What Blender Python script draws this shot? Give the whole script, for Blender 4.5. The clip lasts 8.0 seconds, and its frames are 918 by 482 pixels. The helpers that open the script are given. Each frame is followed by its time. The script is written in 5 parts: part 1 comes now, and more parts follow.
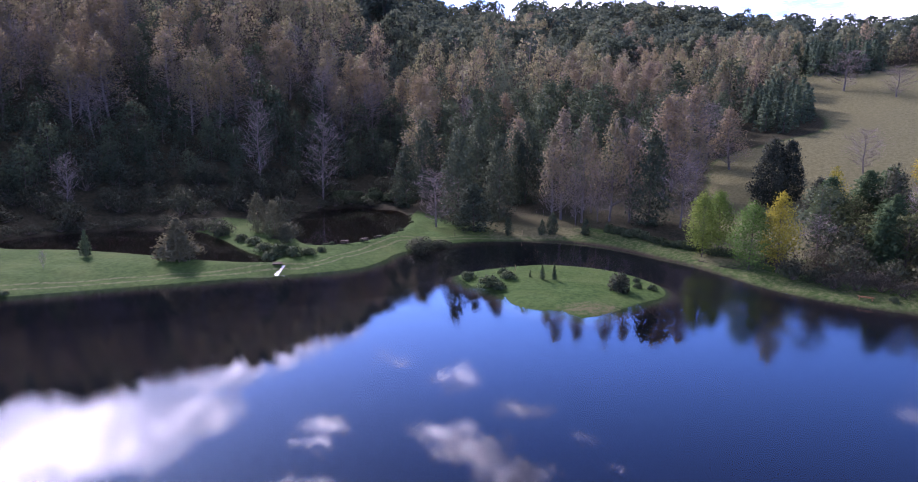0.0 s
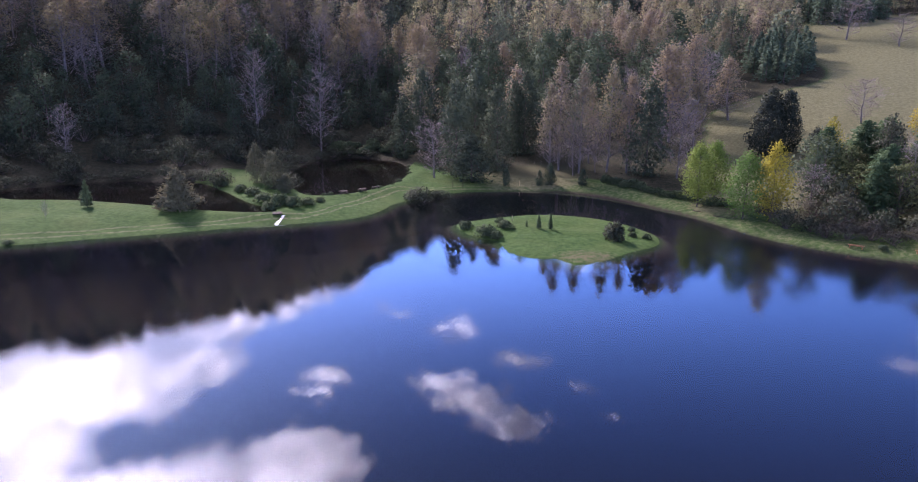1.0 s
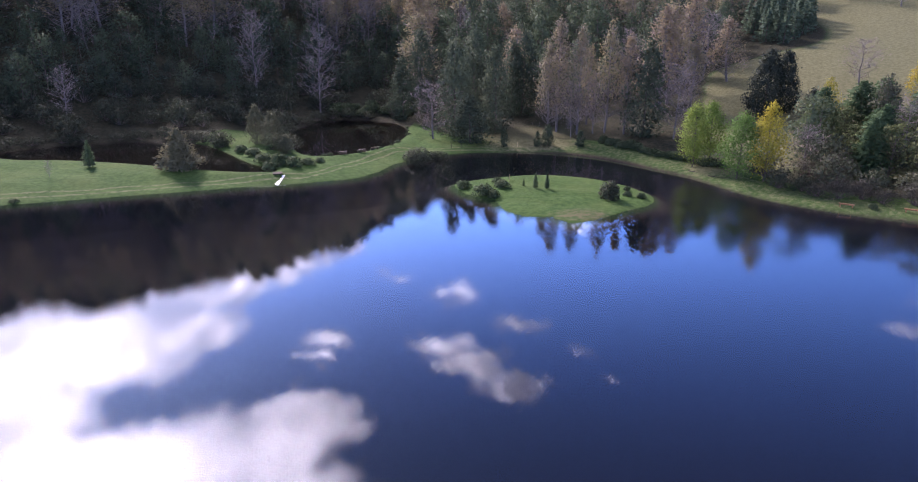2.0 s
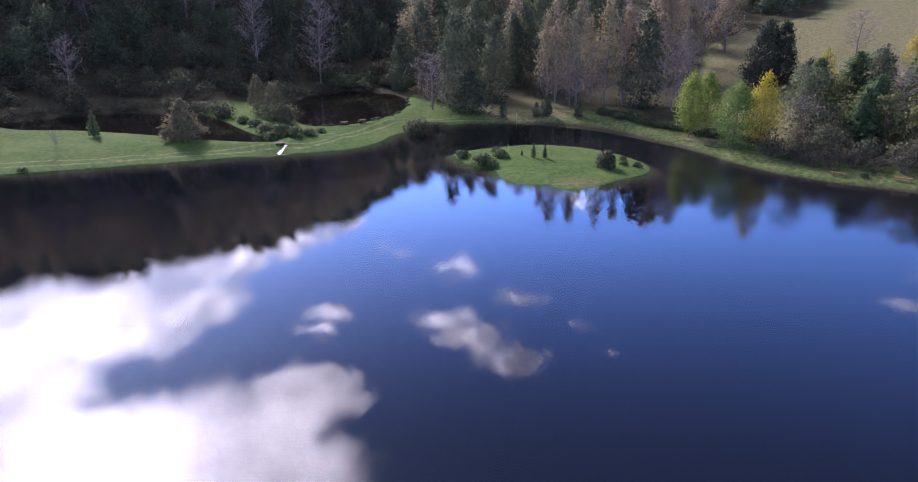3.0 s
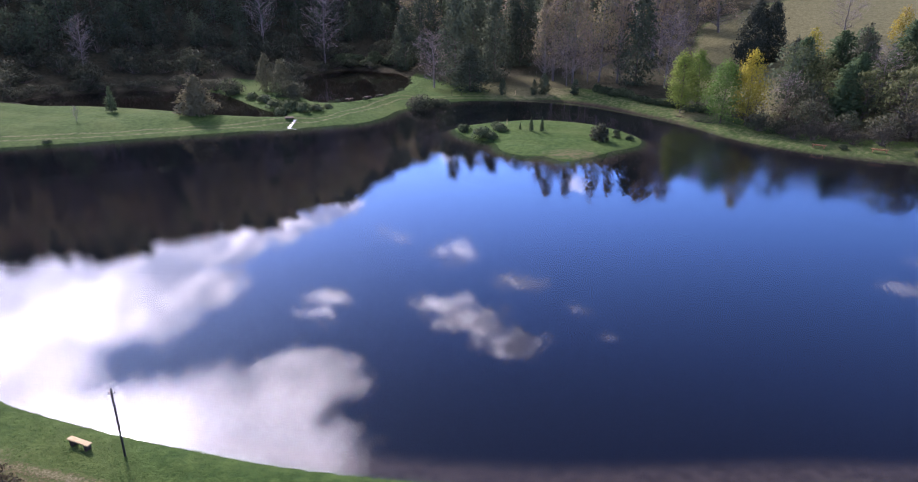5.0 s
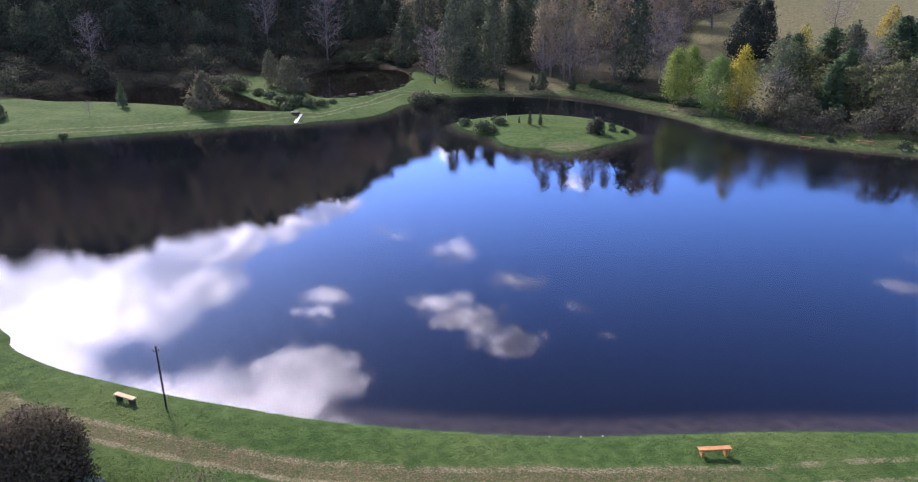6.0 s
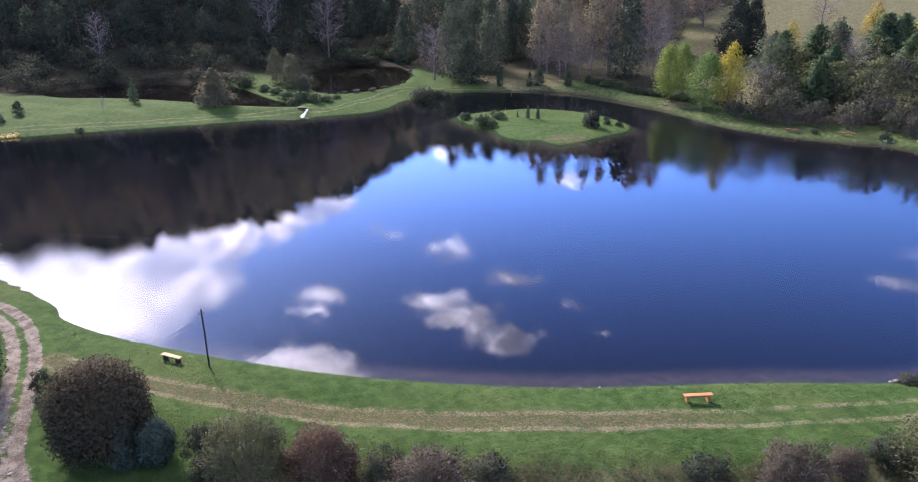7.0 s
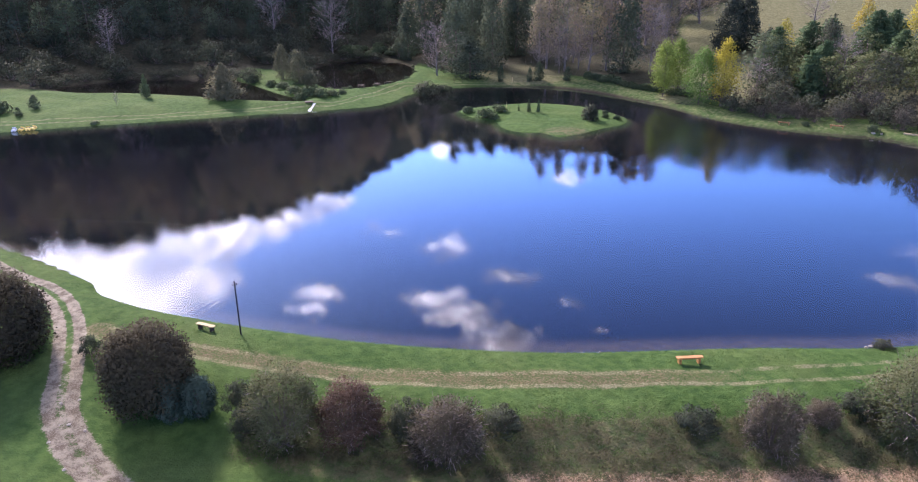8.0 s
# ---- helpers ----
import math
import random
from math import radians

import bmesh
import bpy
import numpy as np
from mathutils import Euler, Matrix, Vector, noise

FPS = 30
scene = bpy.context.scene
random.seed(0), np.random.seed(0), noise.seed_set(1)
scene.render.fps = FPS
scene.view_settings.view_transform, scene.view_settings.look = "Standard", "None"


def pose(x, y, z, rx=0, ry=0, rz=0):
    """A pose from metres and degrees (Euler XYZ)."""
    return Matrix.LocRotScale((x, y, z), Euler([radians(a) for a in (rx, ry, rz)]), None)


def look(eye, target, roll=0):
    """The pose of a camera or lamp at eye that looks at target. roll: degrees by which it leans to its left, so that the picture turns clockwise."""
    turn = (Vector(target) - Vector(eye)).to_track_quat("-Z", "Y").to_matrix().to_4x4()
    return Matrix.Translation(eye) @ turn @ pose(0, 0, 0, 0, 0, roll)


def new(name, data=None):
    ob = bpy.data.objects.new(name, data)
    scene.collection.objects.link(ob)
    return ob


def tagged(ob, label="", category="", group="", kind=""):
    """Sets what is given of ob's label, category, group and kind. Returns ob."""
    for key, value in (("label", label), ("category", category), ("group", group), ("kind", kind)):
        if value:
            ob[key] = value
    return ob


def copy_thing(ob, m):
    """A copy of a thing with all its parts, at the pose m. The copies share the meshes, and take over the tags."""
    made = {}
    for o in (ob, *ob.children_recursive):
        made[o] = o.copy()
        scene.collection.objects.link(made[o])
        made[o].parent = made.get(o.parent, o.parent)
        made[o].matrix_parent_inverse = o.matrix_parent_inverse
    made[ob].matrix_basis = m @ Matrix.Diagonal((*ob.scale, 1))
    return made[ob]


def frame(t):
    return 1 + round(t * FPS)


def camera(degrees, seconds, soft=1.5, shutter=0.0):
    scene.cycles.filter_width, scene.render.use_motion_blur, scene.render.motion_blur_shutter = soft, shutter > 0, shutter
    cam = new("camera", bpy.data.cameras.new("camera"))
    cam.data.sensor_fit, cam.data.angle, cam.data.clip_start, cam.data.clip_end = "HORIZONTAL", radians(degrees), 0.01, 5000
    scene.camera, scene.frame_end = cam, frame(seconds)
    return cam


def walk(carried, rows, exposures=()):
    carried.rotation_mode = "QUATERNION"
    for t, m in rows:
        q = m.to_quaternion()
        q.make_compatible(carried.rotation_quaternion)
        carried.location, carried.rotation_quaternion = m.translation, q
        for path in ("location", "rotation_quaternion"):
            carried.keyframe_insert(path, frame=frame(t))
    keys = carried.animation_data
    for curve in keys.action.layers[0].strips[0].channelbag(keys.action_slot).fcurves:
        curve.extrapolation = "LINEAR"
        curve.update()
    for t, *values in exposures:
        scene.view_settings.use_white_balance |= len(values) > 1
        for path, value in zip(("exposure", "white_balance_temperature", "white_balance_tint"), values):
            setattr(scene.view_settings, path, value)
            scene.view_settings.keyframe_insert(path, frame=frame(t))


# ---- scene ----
cam = camera(68.8, 8.0, 1.1)
PATH = [
    (0, (-0.134, -0.596, 22.276), (-0.146, 1.368, 21.899), 0.6),
    (0.5, (-0.053, -1.172, 22.203), (-0.061, 0.775, 21.749), 0.6),
    (1, (0.045, -1.811, 22.09), (0.038, 0.122, 21.576), 0.6),
    (1.5, (0.198, -2.637, 21.929), (0.192, -0.719, 21.363), 0.6),
    (3, (0.572, -5.737, 21.61), (0.565, -3.858, 20.923), 0.6),
    (3.5, (0.587, -6.82, 21.546), (0.58, -4.948, 20.841), 0.6),
    (4, (0.549, -8.128, 21.492), (0.544, -6.262, 20.773), 0.6),
    (4.5, (0.447, -9.662, 21.365), (0.442, -7.8, 20.636), 0.6),
    (5.8, (-0.149, -14.29, 21.411), (-0.147, -12.429, 20.679), 0.7),
    (6, (-0.247, -15.067, 21.446), (-0.244, -13.207, 20.711), 0.6),
    (6.5, (-0.646, -17.138, 21.572), (-0.633, -15.279, 20.835), 0.6),
    (7, (-1.186, -19.428, 21.636), (-1.169, -17.569, 20.897), 0.5),
    (7.5, (-1.722, -21.726, 21.73), (-1.705, -19.868, 20.988), 0.5),
    (8, (-2.051, -23.049, 21.71), (-2.028, -21.193, 20.965), 0.5),
]
walk(cam, [(t, look(eye, target, roll)) for t, eye, target, roll in PATH],
     [(0, 0.78, 5950, 42), (1.5, 1.1, 6200, 36), (4.5, 0.9, 6300, 33), (6.5, 1.08, 6300, 31), (8, 1.36, 6350, 30)])

# ---- light ----
SUN_UP, SUN_TURN = 37.0, -33.0  # degrees over the horizon, degrees right of straight ahead
SKY_STRENGTH, CLOUD_LIGHT = 0.15, 4.3

sun = new("sun", bpy.data.lights.new("sun", "SUN"))
sun.data.energy, sun.data.angle, sun.data.color = 3.8, radians(7.0), (1.0, 0.93, 0.82)
sun_way = Vector((math.sin(radians(SUN_TURN)) * math.cos(radians(SUN_UP)), math.cos(radians(SUN_TURN)) * math.cos(radians(SUN_UP)),
                  math.sin(radians(SUN_UP))))
sun.matrix_world = look(sun_way * 300, (0, 0, 0))

world = bpy.data.worlds.new("sky")
scene.world = world
world.use_nodes = True


class Nodes:
    """Short ways to write a node tree."""

    def __init__(self, tree):
        self.tree = tree
        tree.nodes.clear()

    def add(self, kind, **values):
        node = self.tree.nodes.new(kind)
        for key, value in values.items():
            if key.startswith("in_"):
                slot = node.inputs[int(key[3:])] if key[3:].isdigit() else node.inputs[key[3:].replace("_", " ")]
                self.put(slot, value)
        for key, value in values.items():
            if key == "operation":
                node.operation = value
            elif key == "use_clamp":
                node.use_clamp = value
            elif key == "data_type":
                node.data_type = value
            elif key == "blend_type":
                node.blend_type = value
            elif key == "interpolation_type":
                node.interpolation_type = value
            elif key == "attribute_name":
                node.attribute_name = value
        return node

    def put(self, slot, value):
        if isinstance(value, bpy.types.NodeSocket):
            self.tree.links.new(value, slot)
        elif isinstance(value, bpy.types.Node):
            self.tree.links.new(value.outputs[0], slot)
        else:
            slot.default_value = value

    def math(self, op, a, b=0.0, c=0.0, clamp=False):
        node = self.add("ShaderNodeMath", operation=op, use_clamp=clamp)
        for slot, value in zip(node.inputs, (a, b, c)):
            self.put(slot, value)
        return node.outputs[0]

    def mix(self, fac, a, b, blend="MIX"):
        node = self.add("ShaderNodeMix", data_type="RGBA", blend_type=blend)
        self.put(node.inputs[0], fac)
        for slot, value in ((node.inputs[6], a), (node.inputs[7], b)):
            self.put(slot, (*value, 1) if isinstance(value, tuple) and len(value) == 3 else value)
        return node.outputs[2]

    def noise(self, vector, scale, detail=3.0, rough=0.55, distortion=0.0):
        node = self.add("ShaderNodeTexNoise", in_Scale=scale, in_Detail=detail, in_Roughness=rough, in_Distortion=distortion)
        self.put(node.inputs["Vector"], vector)
        return node.outputs[0]

    def step(self, value, low, high):
        node = self.add("ShaderNodeMapRange", interpolation_type="SMOOTHSTEP")
        for slot, v in zip(node.inputs, (value, low, high, 0.0, 1.0)):
            self.put(slot, v)
        return node.outputs[0]


def build_sky():
    n = Nodes(world.node_tree)
    sky = n.add("ShaderNodeTexSky")
    sky.sky_type, sky.sun_disc, sky.sun_elevation, sky.sun_rotation = "NISHITA", False, radians(SUN_UP), radians(SUN_TURN)
    sky.altitude, sky.air_density, sky.dust_density, sky.ozone_density = 400.0, 1.0, 1.1, 4.0
    way = n.add("ShaderNodeTexCoord").outputs["Generated"]
    xyz = n.add("ShaderNodeSeparateXYZ", in_0=way)
    height = n.math("MAXIMUM", xyz.outputs[2], 0.04)
    u, v = n.math("DIVIDE", xyz.outputs[0], height), n.math("DIVIDE", xyz.outputs[1], height)
    flat = n.add("ShaderNodeCombineXYZ", in_0=u, in_1=v, in_2=0.0).outputs[0]
    tall = n.add("ShaderNodeCombineXYZ", in_0=u, in_1=n.math("MULTIPLY", v, 0.55), in_2=0.0).outputs[0]
    # where the fair-weather clouds stand over the valley: middle and reach on the cloud deck, weight
    clouds = [(-0.6, 2.95, 0.12, 0.2, 1.7), (-0.76, 2.72, 0.2, 0.24, 1.9), (-1.02, 2.52, 0.3, 0.32, 2.0), (-1.4, 2.45, 0.5, 0.55, 2.0),
              (-1.12, 2.1, 0.28, 0.26, 1.7), (-0.95, 2.06, 0.2, 0.22, 1.7), (-1.55, 1.95, 0.5, 0.5, 1.9), (-1.05, 1.82, 0.24, 0.17, 1.4),
              (-1.24, 1.52, 0.3, 0.22, 1.7), (-0.56, 1.3, 0.3, 0.3, 2.0), (-0.42, 1.55, 0.17, 0.17, 1.8),
              (-0.9, 1.28, 0.36, 0.24, 2.0), (-0.36, 1.2, 0.19, 0.24, 1.6), (-0.54, 1.62, 0.08, 0.07, 0.8),
              (-0.43, 2.0, 0.11, 0.09, 0.85), (-0.465, 1.88, 0.08, 0.06, 0.75), (-0.29, 2.58, 0.14, 0.11, 0.6),
              (0.0, 2.42, 0.13, 0.19, 0.66), (0.2, 2.13, 0.1, 0.1, 0.75), (-0.07, 1.98, 0.11, 0.11, 1.05), (0.02, 1.86, 0.16, 0.1, 1.2),
              (0.15, 1.75, 0.12, 0.09, 1.1), (0.39, 1.98, 0.07, 0.06, 0.42), (0.57, 1.87, 0.055, 0.055, 0.36), (0.47, 1.79, 0.05, 0.05, 0.42),
              (1.57, 2.12, 0.12, 0.1, 0.7), (0.61, 3.37, 0.11, 0.2, 0.8), (1.8, 2.4, 0.2, 0.16, 0.5)]
    # clouds low over the hills ahead
    clouds += [(-0.06, 4.1, 0.15, 0.35, 0.9), (1.4, 7.0, 2.2, 2.2, 0.9), (4.5, 7.0, 2.0, 2.5, 0.9)]
    wisps = n.add("ShaderNodeTexNoise", in_Vector=tall, in_Scale=5.0, in_Detail=6.0, in_Roughness=0.66)
    drift = n.add("ShaderNodeSeparateColor", in_0=wisps.outputs["Color"])
    du = n.math("ADD", u, n.math("MULTIPLY", n.math("SUBTRACT", drift.outputs[0], 0.5), 0.3))
    dv = n.math("ADD", v, n.math("MULTIPLY", n.math("SUBTRACT", drift.outputs[1], 0.5), 0.42))
    field = 0.0
    for cx, cy, rx, ry, weight in clouds:
        dx = n.math("MULTIPLY", n.math("SUBTRACT", du, cx), 1 / rx)
        dy = n.math("MULTIPLY", n.math("SUBTRACT", dv, cy), 1 / ry)
        r = n.math("SQRT", n.math("ADD", n.math("MULTIPLY", dx, dx), n.math("MULTIPLY", dy, dy)))
        field = n.math("MAXIMUM", n.math("MULTIPLY", n.math("SUBTRACT", 1.25, r), weight), field)
    # scattered cloud added over the unseen rest of the sky, as fill for the shadows
    rest = n.math("MULTIPLY", n.step(n.noise(flat, 0.9, 3, 0.5), 0.485, 0.685), n.step(v, 0.95, 0.35))
    field = n.math("MAXIMUM", field, rest)
    puffs = n.noise(tall, 7.5, 10, 0.72, 0.35)
    broad = n.noise(flat, 1.4, 3, 0.5)
    cover = n.math("ADD", field, n.math("MULTIPLY", n.math("SUBTRACT", puffs, 0.5), 1.5))
    cover = n.math("ADD", cover, n.math("MULTIPLY", n.math("SUBTRACT", broad, 0.5), 0.5))
    mask = n.step(cover, 0.28, 1.0)
    thick = n.step(n.noise(tall, 3.4, 7, 0.62, 0.2), 0.38, 0.64)
    near = n.add("ShaderNodeVectorMath", operation="DOT_PRODUCT", in_0=way, in_1=tuple(sun_way)).outputs["Value"]
    glow = n.math("POWER", n.math("MAXIMUM", near, 0.0), 60.0)
    light = n.math("ADD", n.math("MULTIPLY", glow, 3.6), n.math("ADD", n.math("MULTIPLY", thick, 0.9), 0.2))
    white = n.add("ShaderNodeBackground", in_Color=(0.93, 0.94, 1.0, 1), in_Strength=n.math("MULTIPLY", light, CLOUD_LIGHT))
    deep = n.mix(1.0, sky.outputs[0], (0.65, 0.95, 1.4), "MULTIPLY")
    # the sky pales and brightens towards the hazy horizon
    haze = n.math("ADD", 0.38, n.math("MULTIPLY", n.step(xyz.outputs[2], 0.66, 0.14), 1.46))
    haze = n.math("MULTIPLY", haze, n.math("ADD", 0.56, n.math("MULTIPLY", n.step(near, 0.25, 0.9), 0.42)))
    blue = n.add("ShaderNodeBackground", in_Color=deep, in_Strength=n.math("MULTIPLY", haze, SKY_STRENGTH))
    n.add("ShaderNodeOutputWorld", in_0=n.add("ShaderNodeMixShader", in_0=n.math("MULTIPLY", mask, n.math("ADD", 0.62, n.math("MULTIPLY", thick, 0.34))), in_1=blue, in_2=white))


build_sky()

# ---- materials ----
def material(name):
    m = bpy.data.materials.new(name)
    m.use_nodes = True
    return m, Nodes(m.node_tree)


def finish(n, shader):
    n.add("ShaderNodeOutputMaterial", in_0=shader)


def ground_material():
    m, n = material("valley ground")
    at = n.add("ShaderNodeNewGeometry").outputs["Position"]
    near = lambda name: n.add("ShaderNodeAttribute", attribute_name=name).outputs["Fac"]
    fine, mid, wide = n.noise(at, 9.0, 4, 0.7), n.noise(at, 1.6, 4, 0.6), n.noise(at, 0.13, 4, 0.55)
    grass = n.mix(n.step(mid, 0.3, 0.7), (0.03, 0.064, 0.017), (0.06, 0.107, 0.028))
    grass = n.mix(n.math("MULTIPLY", n.step(wide, 0.4, 0.75), 0.55), grass, (0.094, 0.124, 0.04))
    grass = n.mix(n.math("MULTIPLY", n.step(fine, 0.5, 0.75), 0.4), grass, (0.024, 0.05, 0.013))
    ragged = n.math("ADD", n.math("MULTIPLY", n.math("SUBTRACT", fine, 0.5), 1.3), n.math("MULTIPLY", n.math("SUBTRACT", mid, 0.5), 1.1))
    straw = n.mix(n.step(fine, 0.35, 0.7), (0.115, 0.112, 0.055), (0.205, 0.188, 0.115))
    c = n.mix(n.step(n.math("ADD", near("dry"), ragged), 0.35, 0.9), grass, n.mix(n.step(mid, 0.3, 0.7), (0.09, 0.092, 0.044), (0.14, 0.136, 0.072)))
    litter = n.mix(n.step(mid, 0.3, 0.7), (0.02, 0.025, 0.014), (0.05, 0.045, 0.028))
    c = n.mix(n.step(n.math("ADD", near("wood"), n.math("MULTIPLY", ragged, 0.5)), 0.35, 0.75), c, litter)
    weeds = n.mix(n.step(mid, 0.35, 0.65), (0.06, 0.085, 0.03), (0.105, 0.10, 0.05))
    c = n.mix(n.step(n.math("ADD", near("weeds"), n.math("MULTIPLY", ragged, 0.6)), 0.4, 0.8), c, weeds)
    c = n.mix(n.step(n.math("ADD", near("earth"), n.math("MULTIPLY", ragged, 0.8)), 0.45, 0.9), c, n.mix(n.step(fine, 0.3, 0.7), (0.12, 0.075, 0.045), (0.3, 0.22, 0.15)))
    # wheel ruts: two lines at half the gauge to either side of each way
    rut = lambda way, half, reach: n.math("SUBTRACT", 1.0, n.step(n.math("ABSOLUTE", n.math("SUBTRACT", near(way), half)), reach * 0.25, reach))
    between = n.math("MULTIPLY", n.math("SUBTRACT", 1.0, n.step(near("dam_way"), 0.5, 1.5)), n.math("ADD", n.math("MULTIPLY", near("worn"), 0.32), 0.12))
    inner = n.step(near("dam_side"), -0.2, 0.2)
    patchy = n.math("ADD", 0.22, n.math("MULTIPLY", n.step(n.noise(at, 0.5, 5, 0.7), 0.3, 0.7), 0.34))
    outer_rut = n.math("MULTIPLY", n.math("MULTIPLY", rut("dam_way", 0.66, 0.34), n.math("ADD", patchy, 0.18)), n.math("SUBTRACT", 1.0, inner))
    inner_rut = n.math("MULTIPLY", n.math("MULTIPLY", rut("dam_way", 0.6, 0.36), n.math("ADD", patchy, 0.08)), inner)
    track = n.math("MAXIMUM", outer_rut, inner_rut)
    soil = n.mix(n.step(fine, 0.35, 0.7), (0.062, 0.058, 0.026), (0.145, 0.118, 0.068))
    c = n.mix(n.step(n.math("ADD", n.math("MULTIPLY", between, 1.35), n.math("MULTIPLY", ragged, 0.7)), 0.25, 0.75), c, soil)
    track = n.math("MAXIMUM", track, n.math("MULTIPLY", rut("far_way", 0.75, 0.5), 0.48))
    c = n.mix(n.step(n.math("ADD", track, n.math("MULTIPLY", ragged, 0.75)), 0.24, 0.8), c, straw)
    stones = n.add("ShaderNodeTexVoronoi", in_Scale=13.0)
    n.put(stones.inputs["Vector"], at)
    gravel = n.mix(n.step(n.math("ADD", stones.outputs["Distance"], n.math("MULTIPLY", fine, 0.4)), 0.3, 0.75), (0.2, 0.176, 0.135), (0.1, 0.083, 0.06))
    gravel = n.mix(n.step(n.math("ADD", mid, n.math("MULTIPLY", fine, 0.5)), 0.6, 0.95), gravel, (0.25, 0.222, 0.172))
    gravelly = n.math("MAXIMUM", rut("road_way", 0.54, 0.56), n.math("MULTIPLY", n.math("SUBTRACT", 1.0, n.step(near("road_way"), 0.75, 1.3)), n.math("ADD", 0.2, n.math("MULTIPLY", near("full"), 0.42))))
    c = n.mix(n.step(n.math("ADD", gravelly, n.math("MULTIPLY", ragged, 0.75)), 0.34, 0.66), c, gravel)
    bed_colour = n.mix(n.step(mid, 0.3, 0.7), (0.05, 0.038, 0.03), (0.085, 0.066, 0.052))
    # near-black with depth: the light lost underwater is painted into the bed's mud colour
    bed_colour = n.mix(n.step(near("deep"), 0.0, 1.0), bed_colour, (0.009, 0.009, 0.012))
    c = n.mix(near("bed"), c, bed_colour)
    bump = n.add("ShaderNodeBump", in_Strength=0.9, in_Distance=0.16, in_Height=n.math("ADD", n.math("MULTIPLY", mid, 0.8), n.math("MULTIPLY", fine, 0.75)))
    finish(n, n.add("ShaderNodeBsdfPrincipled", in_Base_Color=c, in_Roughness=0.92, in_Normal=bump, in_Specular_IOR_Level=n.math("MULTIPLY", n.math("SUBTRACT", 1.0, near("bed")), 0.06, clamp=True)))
    return m


def water_material(name, flat, ripple, body):
    """A still dark water: the bed shows through it, painted darker where it is deep."""
    m, n = material(name)
    at = n.add("ShaderNodeNewGeometry").outputs["Position"]
    turned = n.add("ShaderNodeMapping", in_Vector=at, in_Rotation=(0, 0, radians(63)), in_Scale=(1.7, 0.3, 1))
    turned.vector_type = "TEXTURE"
    calm = n.step(n.noise(at, 0.022, 2, 0.5), 0.42, 0.62)
    place = n.add("ShaderNodeSeparateXYZ", in_0=at)
    wind = n.step(n.math("ADD", place.outputs[0], n.math("MULTIPLY", n.noise(at, 0.04, 3, 0.5), 26.0)), 22.0, 50.0)
    wind = n.math("MULTIPLY", wind, n.math("ADD", 0.35, n.step(place.outputs[1], 38.0, 66.0)))
    waves = n.math("ADD", n.noise(turned, 1.0, 2, 0.5), n.math("MULTIPLY", n.noise(at, 3.1, 2, 0.5), 0.005))
    bump = n.add("ShaderNodeBump", in_Strength=n.math("ADD", n.math("MULTIPLY", calm, ripple * 0.7), ripple * 0.5), in_Distance=0.05, in_Height=waves)
    edge = n.add("ShaderNodeLayerWeight", in_Blend=0.5, in_Normal=bump).outputs["Facing"]
    fresnel = n.math("ADD", flat, n.math("MULTIPLY", n.math("POWER", edge, 5.0), 1 - flat))
    gloss = n.add("ShaderNodeBsdfGlossy", in_Color=(0.95, 0.97, 1, 1), in_Roughness=n.math("ADD", 0.004, n.math("MULTIPLY", wind, 0.075)), in_Normal=bump)
    clear = n.add("ShaderNodeBsdfTransparent", in_Color=(*body, 1))
    finish(n, n.add("ShaderNodeMixShader", in_0=fresnel, in_1=clear, in_2=gloss))
    return m


def leaf_material(name, colours, sheen=0.35, joined=False, vary=0.4):
    """Foliage: the tint goes from plant to plant and from leaf to leaf, and light comes through."""
    m, n = material(name)
    plant = n.add("ShaderNodeAttribute", attribute_name="tint").outputs["Fac"] if joined else n.add("ShaderNodeObjectInfo").outputs["Random"]
    leaf = n.add("ShaderNodeNewGeometry").outputs["Random Per Island"]
    clump = n.noise(n.add("ShaderNodeNewGeometry").outputs["Position"], 0.6, 2, 0.5)
    tint = n.math("ADD", n.math("MULTIPLY", plant, 0.9 - vary * 0.6), n.math("MULTIPLY", leaf, vary * 0.6))
    tint = n.math("ADD", tint, n.math("SUBTRACT", n.math("MULTIPLY", clump, 0.7), 0.3))
    ramp = n.add("ShaderNodeValToRGB", in_0=tint)
    stops = ramp.color_ramp.elements
    while len(stops) < len(colours):
        stops.new(0.5)
    for i, colour in enumerate(colours):
        stops[i].position, stops[i].color = i / max(1, len(colours) - 1), (*colour, 1)
    c = n.mix(n.math("MULTIPLY", leaf, 0.22), ramp.outputs[0], (0.0, 0.0, 0.0), "MIX")
    front = n.add("ShaderNodeBsdfPrincipled", in_Base_Color=c, in_Roughness=0.75, in_Specular_IOR_Level=0.08)
    back = n.add("ShaderNodeBsdfTranslucent", in_Color=c)
    finish(n, n.add("ShaderNodeMixShader", in_0=sheen, in_1=front, in_2=back))
    return m


